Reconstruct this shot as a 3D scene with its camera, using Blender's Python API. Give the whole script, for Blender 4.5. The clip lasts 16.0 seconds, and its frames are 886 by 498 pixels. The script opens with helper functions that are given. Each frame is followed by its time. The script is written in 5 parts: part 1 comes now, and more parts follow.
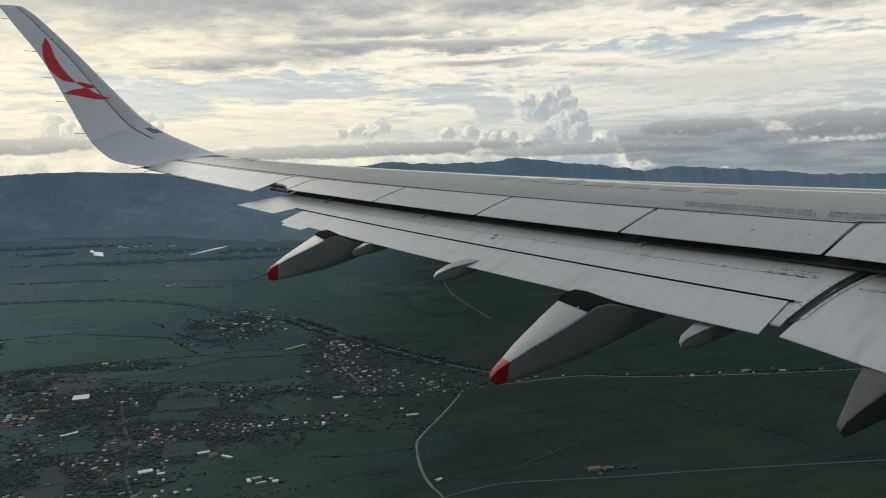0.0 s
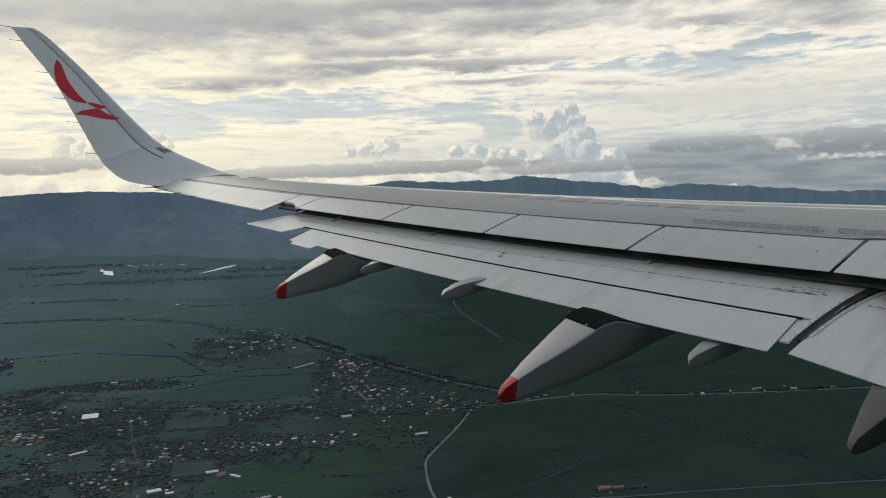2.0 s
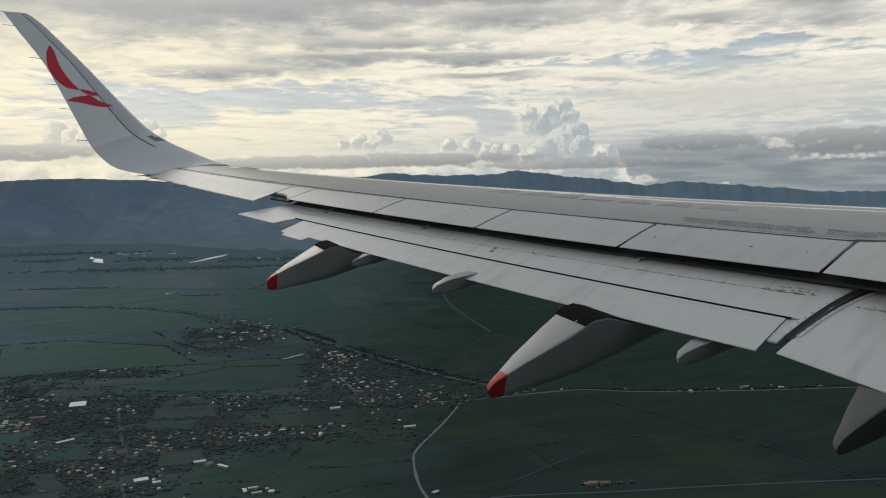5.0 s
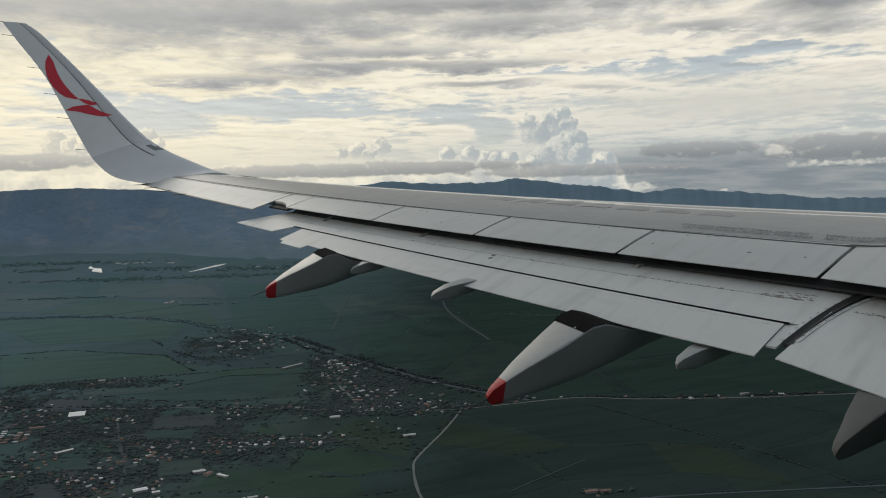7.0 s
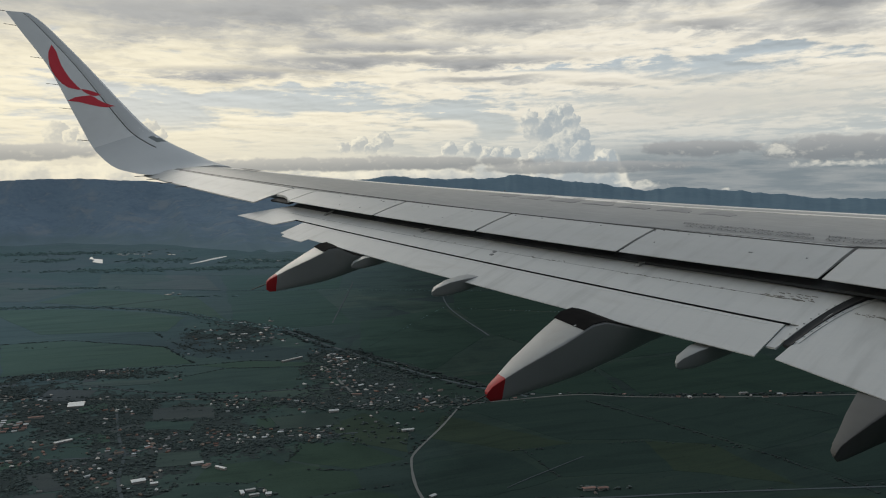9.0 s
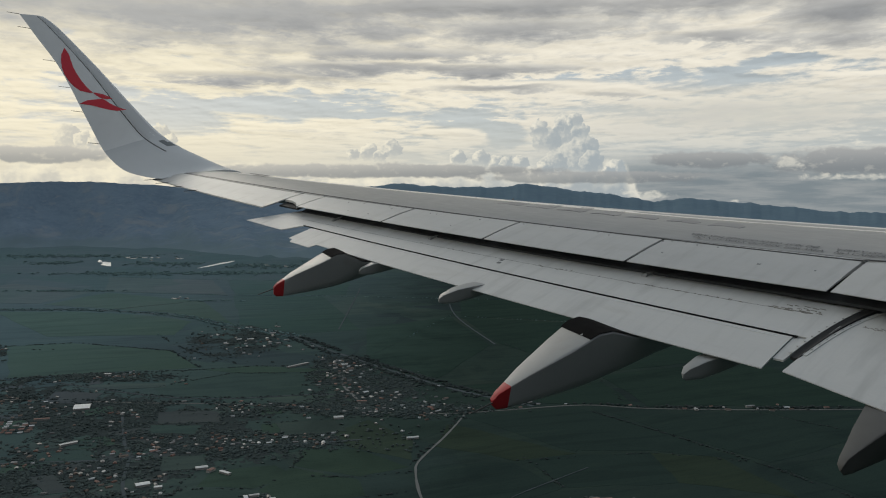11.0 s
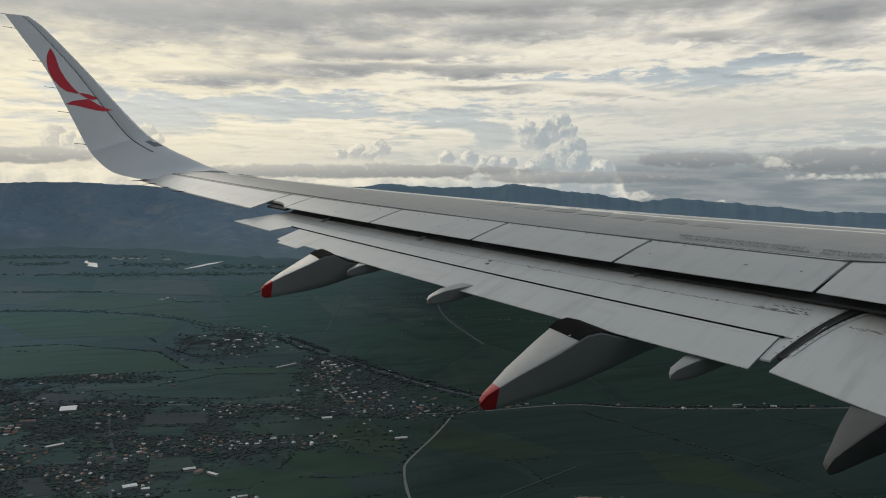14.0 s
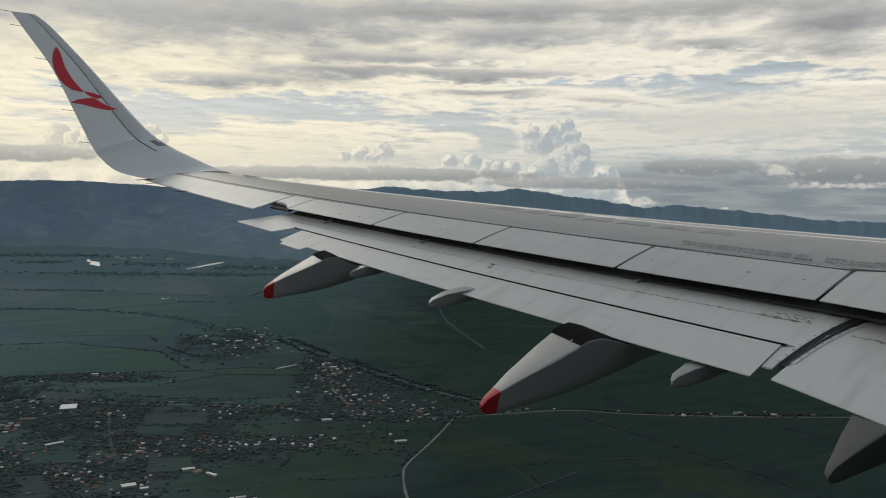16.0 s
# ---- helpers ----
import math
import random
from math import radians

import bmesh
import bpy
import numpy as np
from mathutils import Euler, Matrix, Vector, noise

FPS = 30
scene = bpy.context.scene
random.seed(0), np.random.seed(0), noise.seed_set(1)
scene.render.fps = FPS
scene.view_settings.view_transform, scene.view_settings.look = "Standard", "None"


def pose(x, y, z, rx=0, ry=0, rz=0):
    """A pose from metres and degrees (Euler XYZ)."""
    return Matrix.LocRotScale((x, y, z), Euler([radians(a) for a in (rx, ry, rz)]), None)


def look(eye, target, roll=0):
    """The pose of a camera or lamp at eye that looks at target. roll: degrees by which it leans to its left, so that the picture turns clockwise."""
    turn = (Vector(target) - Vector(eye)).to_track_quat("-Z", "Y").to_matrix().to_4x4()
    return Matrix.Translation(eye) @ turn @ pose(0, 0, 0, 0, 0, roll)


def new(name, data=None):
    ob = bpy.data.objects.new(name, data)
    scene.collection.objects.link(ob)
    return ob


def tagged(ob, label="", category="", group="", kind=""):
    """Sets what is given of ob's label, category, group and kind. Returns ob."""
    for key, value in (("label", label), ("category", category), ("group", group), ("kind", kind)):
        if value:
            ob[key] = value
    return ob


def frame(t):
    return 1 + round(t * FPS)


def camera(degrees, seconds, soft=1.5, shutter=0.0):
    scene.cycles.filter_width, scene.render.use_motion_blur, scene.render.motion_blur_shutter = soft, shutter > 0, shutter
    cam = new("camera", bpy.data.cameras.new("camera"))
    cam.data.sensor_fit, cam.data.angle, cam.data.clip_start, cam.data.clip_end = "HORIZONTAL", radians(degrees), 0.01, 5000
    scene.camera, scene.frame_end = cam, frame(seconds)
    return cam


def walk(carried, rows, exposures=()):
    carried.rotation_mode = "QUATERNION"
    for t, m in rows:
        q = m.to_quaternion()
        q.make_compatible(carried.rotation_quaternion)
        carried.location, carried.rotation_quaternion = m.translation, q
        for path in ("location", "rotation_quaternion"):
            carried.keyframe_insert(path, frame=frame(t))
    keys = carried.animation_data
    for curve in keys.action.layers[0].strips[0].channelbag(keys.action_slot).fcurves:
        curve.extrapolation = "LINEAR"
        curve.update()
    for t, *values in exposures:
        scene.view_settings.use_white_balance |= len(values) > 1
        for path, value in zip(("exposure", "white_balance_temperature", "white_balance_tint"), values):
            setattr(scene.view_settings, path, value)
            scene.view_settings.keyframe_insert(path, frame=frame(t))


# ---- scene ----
cam = camera(54.7, 16.0, soft=1.1)
# where the airliner hangs over the land and how it leans there
STAND = Matrix.Translation((0, 0, 220)) @ pose(0, 0, 0, -3.49, 3.94, 0.21) @ Matrix.Translation((0, 0, -220))
PATH = [
    (0, (-0.011, 0.015, 220.017), (-0.0022, 2.0138, 219.9552), 1.63),
    (0.5, (0.000, -0.001, 220.015), (0.0074, 1.9986, 219.9766), 1.54),
    (1, (-0.000, -0.001, 220.025), (-0.0006, 1.9992, 220.0151), 1.64),
    (1.5, (-0.001, 0.003, 220.014), (-0.0123, 2.0026, 219.9906), 1.58),
    (2, (-0.005, -0.001, 220.016), (-0.0174, 1.9992, 219.9960), 1.46),
    (2.5, (-0.003, 0.002, 220.018), (-0.0041, 2.0019, 219.9911), 1.63),
    (3, (0.010, -0.005, 220.007), (0.0126, 1.9947, 219.9866), 1.84),
    (3.5, (-0.007, -0.003, 220.021), (0.0048, 1.9966, 219.9952), 2.15),
    (4, (-0.006, -0.006, 220.021), (0.0100, 1.9932, 219.9865), 2.42),
    (6.5, (-0.003, 0.008, 220.017), (-0.0035, 2.0074, 219.9872), 2.32),
    (7, (-0.001, -0.010, 220.014), (0.0083, 1.9901, 219.9983), 2.21),
    (7.5, (-0.001, -0.003, 220.015), (0.0112, 1.9972, 219.9939), 2.11),
    (8, (-0.005, 0.009, 220.013), (-0.0025, 2.0084, 219.9749), 2.22),
    (8.5, (-0.007, 0.001, 220.018), (-0.0044, 2.0006, 219.9747), 2.69),
    (9, (-0.003, -0.003, 220.018), (0.0049, 1.9970, 219.9914), 2.98),
    (11.5, (-0.004, -0.008, 220.011), (-0.0135, 1.9923, 220.0021), 3.97),
    (12, (-0.003, -0.002, 220.015), (-0.0061, 1.9977, 219.9940), 4.08),
    (12.5, (-0.007, 0.006, 220.015), (-0.0051, 2.0054, 219.9841), 3.97),
    (13, (-0.004, 0.009, 220.019), (-0.0048, 2.0089, 219.9839), 3.77),
    (13.5, (-0.004, -0.004, 220.018), (0.0019, 1.9964, 220.0073), 3.57),
    (14, (-0.004, -0.010, 220.019), (0.0126, 1.9902, 220.0123), 3.73),
    (14.5, (-0.006, 0.003, 220.013), (0.0083, 2.0028, 220.0146), 3.92),
    (15, (-0.007, -0.001, 220.019), (0.0018, 1.9988, 220.0215), 4.41),
    (15.5, (-0.010, -0.006, 220.013), (-0.0058, 1.9939, 220.0164), 4.42),
    (16, (-0.008, -0.005, 220.015), (0.0030, 1.9945, 220.0162), 4.52),
]
walk(cam, [(t, STAND @ look(eye, target, roll)) for t, eye, target, roll in PATH],
     ((0, 0.13, 6400, 10), (2, 0.14, 6400, 10), (4, 0.1, 6430, 10), (6.5, 0.03, 6470, 10), (9, 0.01, 6480, 10), (12, -0.05, 6500, 10), (14, -0.03, 6500, 10), (16, 0.02, 6490, 10)))

# ---- world, sun, exposure ----
SUN_AZ, SUN_EL = radians(-28), radians(27)


def node_set(tree):
    n, l = tree.nodes, tree.links
    n.clear()

    def add(kind, **kw):
        nd = n.new(kind)
        for k, v in kw.items():
            if k == "op":
                nd.operation = v
            elif k == "blend":
                nd.blend_type = v
            elif k == "dtype":
                nd.data_type = v
        return nd

    def link(value, socket):
        if isinstance(value, bpy.types.NodeSocket):
            l.new(value, socket)
        elif isinstance(value, (tuple, list)) and len(value) == 3 and len(socket.default_value) == 4:
            socket.default_value = (*value, 1)
        else:
            socket.default_value = value

    def m(op, a, b=0.0, c=0.0):
        nd = add("ShaderNodeMath", op=op)
        link(a, nd.inputs[0]), link(b, nd.inputs[1]), link(c, nd.inputs[2])
        return nd.outputs[0]

    def mix(f, a, b, blend="MIX"):
        nd = add("ShaderNodeMix", dtype="RGBA", blend=blend)
        link(f, nd.inputs[0]), link(a, nd.inputs[6]), link(b, nd.inputs[7])
        return nd.outputs[2]

    def ramp(f, stops, smooth=True):
        nd = add("ShaderNodeValToRGB")
        e = nd.color_ramp.elements
        nd.color_ramp.interpolation = "EASE" if smooth else "LINEAR"
        while len(e) < len(stops):
            e.new(0.5)
        for el, (p, c) in zip(e, stops):
            el.position = p
            el.color = (*c, 1) if isinstance(c, tuple) else (c, c, c, 1)
        link(f, nd.inputs[0])
        return nd.outputs[0]

    def noise_tex(vec, scale, detail=6.0, rough=0.55, warp=0.0):
        nd = add("ShaderNodeTexNoise")
        link(vec, nd.inputs["Vector"])
        nd.inputs["Scale"].default_value = scale
        nd.inputs["Detail"].default_value = detail
        nd.inputs["Roughness"].default_value = rough
        nd.inputs["Distortion"].default_value = warp
        return nd.outputs[0]

    def vec(x, y, z=0.0):
        nd = add("ShaderNodeCombineXYZ")
        link(x, nd.inputs[0]), link(y, nd.inputs[1]), link(z, nd.inputs[2])
        return nd.outputs[0]

    def smooth(v, lo, hi):
        nd = add("ShaderNodeMapRange")
        nd.interpolation_type = "SMOOTHSTEP"
        link(v, nd.inputs[0])
        link(lo, nd.inputs[1]), link(hi, nd.inputs[2])
        return nd.outputs[0]

    return add, link, m, mix, ramp, noise_tex, vec, smooth


# cloud rolls (grey) and thin or open places: bearing, height, half-width, half-height, amount
STREAKS = [(-0.10, 0.143, 0.085, 0.0060, 0.085), (-0.24, 0.129, 0.110, 0.0055, 0.070), (0.07, 0.139, 0.110, 0.0050, 0.085), (0.07, 0.119, 0.085, 0.0060, 0.100), (0.175, 0.110, 0.045, 0.0045, 0.090), (0.29, 0.167, 0.055, 0.0055, 0.110),
           (0.09, 0.182, 0.080, 0.0085, 0.095), (-0.33, 0.166, 0.060, 0.0070, 0.060), (-0.25, 0.190, 0.250, 0.0150, 0.085), (0.43, 0.185, 0.060, 0.0130, 0.100), (0.10, 0.207, 0.300, 0.0110, 0.080), (0.42, 0.162, 0.050, 0.0100, 0.070), (-0.05, 0.158, 0.16, 0.005, 0.05)]
STREAKS += [(-0.19, 0.099, 0.085, 0.0065, -0.125), (-0.13, 0.091, 0.060, 0.0035, -0.110), (0.012, 0.082, 0.032, 0.0055, -0.125), (0.36, 0.143, 0.038, 0.0070, -0.085), (-0.335, 0.085, 0.055, 0.0170, -0.110),
            (0.058, 0.070, 0.024, 0.0120, -0.140), (-0.40, 0.117, 0.070, 0.0090, -0.045), (-0.15, 0.113, 0.120, 0.0050, -0.050), (0.05, 0.129, 0.100, 0.0035, -0.055), (0.25, 0.130, 0.150, 0.0090, -0.050), (0.30, 0.119, 0.200, 0.0080, -0.040), (-0.05, 0.150, 0.10, 0.003, -0.04)]

# billows of the far cumulus, back to front: bearing, height, radius
BILLOWS = [(0.126, 0.061, 0.0215), (0.141, 0.035, 0.0275), (0.107, 0.060, 0.0172), (0.150, 0.051, 0.0172), (0.157, 0.035, 0.0144), (0.144, 0.070, 0.0109), (0.098, 0.073, 0.0110), (0.126, 0.079, 0.0119), (0.138, 0.082, 0.0095), (0.119, 0.073, 0.0071),
           (0.076, 0.034, 0.0102), (0.049, 0.035, 0.0102), (0.060, 0.034, 0.0087), (0.031, 0.040, 0.0116), (0.004, 0.040, 0.0111), (0.115, 0.033, 0.0159), (0.104, 0.028, 0.0109), (0.185, 0.027, 0.0124), (0.177, 0.023, 0.0086)]
BILLOWS += [(-0.424, 0.060, 0.0153), (-0.409, 0.057, 0.0107), (-0.398, 0.053, 0.0084), (-0.330, 0.067, 0.0103), (-0.320, 0.059, 0.0080), (-0.117, 0.0445, 0.0083), (-0.099, 0.048, 0.0116), (-0.073, 0.0505, 0.0122), (-0.086, 0.043, 0.0090)]


def build_world():
    w = bpy.data.worlds.new("cloudy_evening_sky")
    scene.world = w
    w.use_nodes = True
    add, link, m, mix, ramp, noise_tex, vec, smooth = node_set(w.node_tree)
    sky = add("ShaderNodeTexSky")
    sky.sky_type = "NISHITA"
    sky.sun_disc = False
    sky.sun_elevation, sky.sun_rotation = SUN_EL, SUN_AZ
    clear = mix(1.0, sky.outputs[0], (0.10, 0.10, 0.10), "MULTIPLY")
    tc = add("ShaderNodeTexCoord")
    sep = add("ShaderNodeSeparateXYZ")
    link(tc.outputs["Generated"], sep.inputs[0])
    x, y, z = sep.outputs
    az = m("ARCTAN2", x, y)
    up = m("MAXIMUM", z, -0.05)

    def spot(az0, z0, wa, wz):
        p = m("POWER", m("DIVIDE", m("SUBTRACT", az, az0), wa), 2.0)
        q = m("POWER", m("DIVIDE", m("SUBTRACT", z, z0), wz), 2.0)
        return m("POWER", 2.718, m("MULTIPLY", m("ADD", p, q), -1.0))

    # broken stratocumulus deck in long thin rolls that narrow towards the horizon
    s = m("ADD", up, 0.09)
    u = m("DIVIDE", m("MULTIPLY", az, 2.5), m("POWER", s, 0.3))
    v = m("MULTIPLY", m("LOGARITHM", s, 2.718), 4.6)
    n1 = noise_tex(vec(u, v, 2.3), 3.0, 9.0, 0.56, 0.22)
    n2 = noise_tex(vec(m("ADD", u, 0.015), m("ADD", v, 0.06), 2.3), 3.0, 9.0, 0.56, 0.22)
    n3 = noise_tex(vec(m("MULTIPLY", u, 3.2), m("MULTIPLY", v, 2.4), 7.1), 3.0, 7.0, 0.6, 0.35)
    big = noise_tex(vec(m("MULTIPLY", u, 0.6), m("MULTIPLY", v, 0.8), 6.4), 1.2, 4.0, 0.5, 0.1)
    body = m("ADD", m("ADD", m("MULTIPLY", n1, 0.37), m("MULTIPLY", n3, 0.20)), m("ADD", m("MULTIPLY", big, 0.24), 0.110))
    tilt = m("MAXIMUM", m("MINIMUM", m("MULTIPLY", m("SUBTRACT", up, 0.125), 0.75), 0.085), -0.045)
    body = m("ADD", body, tilt)
    z_rag = m("ADD", z, m("ADD", m("MULTIPLY", m("SUBTRACT", n1, 0.5), 0.022), m("MULTIPLY", m("SUBTRACT", n3, 0.5), 0.012)))
    for az0, z0, wa, wz, amount in STREAKS:
        p = m("POWER", m("DIVIDE", m("SUBTRACT", az, az0), wa), 2.0)
        q = m("POWER", m("DIVIDE", m("SUBTRACT", z_rag, z0), wz), 2.0)
        body = m("ADD", body, m("MULTIPLY", m("POWER", 2.718, m("MULTIPLY", m("ADD", p, q), -1.0)), amount * 1.7))
    relief = m("SUBTRACT", n1, n2)
    warm = smooth(az, 0.24, -0.38)
    bright = mix(warm, (0.86, 0.81, 0.69), (0.94, 0.862, 0.66))
    half = mix(warm, (0.60, 0.59, 0.545), (0.70, 0.66, 0.55))
    hole = mix(0.86, clear, (0.45, 0.495, 0.515))
    c = mix(smooth(body, 0.405, 0.485), hole, bright)
    c = mix(smooth(body, 0.51, 0.60), c, half)
    c = mix(smooth(body, 0.575, 0.675), c, (0.44, 0.44, 0.425))
    c = mix(smooth(body, 0.65, 0.79), c, (0.31, 0.318, 0.322))
    c = mix(1.0, c, ramp(m("ADD", m("MULTIPLY", relief, 1.5), 0.5), [(0.25, 0.82), (0.5, 0.99), (0.75, 1.09)], False), "MULTIPLY")
    # smooth grey sheet, pale veil, and milky air over the horizon
    c = mix(m("MULTIPLY", spot(-0.40, 0.205, 0.26, 0.040), 0.65), c, (0.48, 0.48, 0.46))
    c = mix(m("MULTIPLY", spot(0.33, 0.085, 0.21, 0.026), 0.86), c, mix(smooth(n1, 0.4, 0.62), (0.66, 0.645, 0.57), (0.57, 0.57, 0.53)))
    veil = mix(warm, (0.50, 0.535, 0.53), (0.78, 0.725, 0.575))
    c = mix(m("MULTIPLY", smooth(up, 0.085, 0.030), 0.78), c, veil)
    sheet_n = noise_tex(vec(m("MULTIPLY", az, 8.0), m("MULTIPLY", z, 70.0), 4.4), 1.4, 7.0, 0.6, 0.2)
    c = mix(m("MULTIPLY", m("MULTIPLY", smooth(z, 0.055, 0.018), smooth(az, 0.08, 0.26)), 0.90), c, mix(smooth(sheet_n, 0.36, 0.62), (0.285, 0.31, 0.32), (0.175, 0.215, 0.24)))
    # distant cumulus: a low hazy bank, then heaps and one tower built up of billows
    heap = noise_tex(vec(m("MULTIPLY", az, 20.0), m("MULTIPLY", z, 24.0), 1.7), 1.9, 7.0, 0.5, 0.0)
    bump = noise_tex(vec(m("MULTIPLY", az, 13.0), 3.3, 0.0), 1.4, 4.0, 0.6)
    top = m("ADD", m("MULTIPLY", m("SUBTRACT", bump, 0.5), 0.060), 0.034)
    top = m("SUBTRACT", top, m("MULTIPLY", smooth(az, 0.19, 0.25), 0.110))
    edge = m("ADD", m("SUBTRACT", top, z), m("MULTIPLY", m("SUBTRACT", heap, 0.5), 0.034))
    lit = mix(warm, (0.83, 0.80, 0.69), (0.96, 0.885, 0.68))
    body_col = mix(warm, (0.375, 0.425, 0.45), (0.57, 0.56, 0.505))
    shade = m("ADD", m("MULTIPLY", edge, 14.0), m("MULTIPLY", m("SUBTRACT", heap, 0.5), -1.6))
    c = mix(m("MULTIPLY", smooth(edge, 0.0, 0.012), 0.8), c, mix(smooth(shade, 0.05, 0.5), lit, body_col))
    curl = noise_tex(vec(m("MULTIPLY", az, 75.0), m("MULTIPLY", z, 80.0), 5.5), 1.7, 6.0, 0.55, 0.0)
    curl2 = noise_tex(vec(m("MULTIPLY", az, 75.0), m("MULTIPLY", z, 80.0), 9.5), 1.7, 6.0, 0.55, 0.0)
    az_w = m("ADD", az, m("MULTIPLY", m("SUBTRACT", curl, 0.5), 0.013))
    z_w = m("ADD", z, m("MULTIPLY", m("SUBTRACT", curl2, 0.5), 0.013))
    grain = m("MULTIPLY", m("SUBTRACT", curl2, curl), 1.3)
    for a0, z0, r in BILLOWS:
        dx, dz = m("DIVIDE", m("SUBTRACT", az_w, a0), r), m("DIVIDE", m("SUBTRACT", z_w, z0), r)
        rr = m("ADD", m("MULTIPLY", dx, dx), m("MULTIPLY", dz, dz))
        cover = m("MULTIPLY", smooth(rr, 1.0, 0.80), smooth(dz, -1.0, -0.1))
        facing = m("ADD", m("ADD", m("MULTIPLY", dx, -0.62), m("MULTIPLY", dz, 0.62)), grain)
        dim = 0.75 if r > 0.014 else 1.0
        tone = mix(m("MULTIPLY", smooth(facing, -0.15, 0.95), dim), body_col, lit)
        c = mix(m("MULTIPLY", cover, 0.86), c, tone)
    # flat-based grey banks with soft, torn edges
    fluff = noise_tex(vec(m("MULTIPLY", az, 40.0), m("MULTIPLY", z, 70.0), 8.1), 1.6, 6.0, 0.6, 0.3)
    for az0, z0, wa, wz, amount in ((-0.11, 0.026, 0.24, 0.0085, 0.92), (0.16, 0.018, 0.14, 0.0075, 0.80), (0.285, 0.0360, 0.075, 0.0095, 0.90), (0.440, 0.0330, 0.105, 0.0145, 0.90), (-0.450, 0.0415, 0.085, 0.0095, 0.92)):
        bank = m("ADD", spot(az0, z0, wa, wz), m("ADD", m("MULTIPLY", m("SUBTRACT", heap, 0.5), 0.8), m("MULTIPLY", m("SUBTRACT", fluff, 0.5), 0.5)))
        low = smooth(m("SUBTRACT", z, z0), wz * 1.1, wz * -0.7)
        grey = mix(low, mix(warm, (0.385, 0.39, 0.385), (0.57, 0.55, 0.49)), mix(warm, (0.235, 0.255, 0.267), (0.37, 0.37, 0.35)))
        grey = mix(m("MULTIPLY", smooth(fluff, 0.46, 0.30), 0.22), grey, lit)
        c = mix(m("MULTIPLY", smooth(bank, 0.30, 0.58), amount), c, grey)
    # sunlit gap under the bank, and puffs before and above the banks
    for az0, z0, wa, wz in ((0.215, -0.003, 0.035, 0.0060), (-0.14, 0.012, 0.10, 0.0050), (0.436, 0.0500, 0.010, 0.0045), (0.368, 0.0330, 0.020, 0.0085), (0.440, 0.0165, 0.070, 0.0035), (0.314, -0.0095, 0.006, 0.0022), (-0.25, 0.010, 0.09, 0.0060), (-0.42, 0.024, 0.09, 0.0060)):
        near = spot(az0, z0, wa * 1.25, wz * 1.25)
        d = m("ADD", m("MULTIPLY", near, 0.85), m("MULTIPLY", m("SUBTRACT", fluff, 0.5), 2.0))
        tone = m("ADD", m("MULTIPLY", m("SUBTRACT", 0.75, fluff), 1.3), m("DIVIDE", m("SUBTRACT", z0, z), wz * 3.0))
        c = mix(m("MULTIPLY", m("MULTIPLY", smooth(d, 0.42, 0.92), smooth(near, 0.08, 0.35)), 0.58), c, mix(smooth(tone, 0.05, 0.75), lit, mix(0.5, body_col, lit)))
    # the sky dulls away from the sun's side
    c = mix(smooth(m("ADD", m("MULTIPLY", y, 0.88), m("MULTIPLY", x, -0.47)), 0.45, -0.75), c, mix(1.0, c, (0.50, 0.53, 0.58), "MULTIPLY"))
    c = mix(smooth(z, 0.24, 0.75), c, mix(1.0, c, (0.66, 0.77, 0.94), "MULTIPLY"))
    c = mix(smooth(z, -0.05, -0.07), c, (0.03, 0.037, 0.036))
    bg = add("ShaderNodeBackground")
    link(c, bg.inputs[0])
    bg.inputs[1].default_value = 1.0
    out = add("ShaderNodeOutputWorld")
    link(bg.outputs[0], out.inputs[0])


build_world()
sun = new("sun", bpy.data.lights.new("sun", "SUN"))
sun.data.energy, sun.data.angle, sun.data.color = 0.5, radians(25), (1.0, 0.93, 0.80)
sun.matrix_world = look((0, 0, 400), (-math.sin(SUN_AZ) * math.cos(SUN_EL), -math.cos(SUN_AZ) * math.cos(SUN_EL), 400 - math.sin(SUN_EL)))


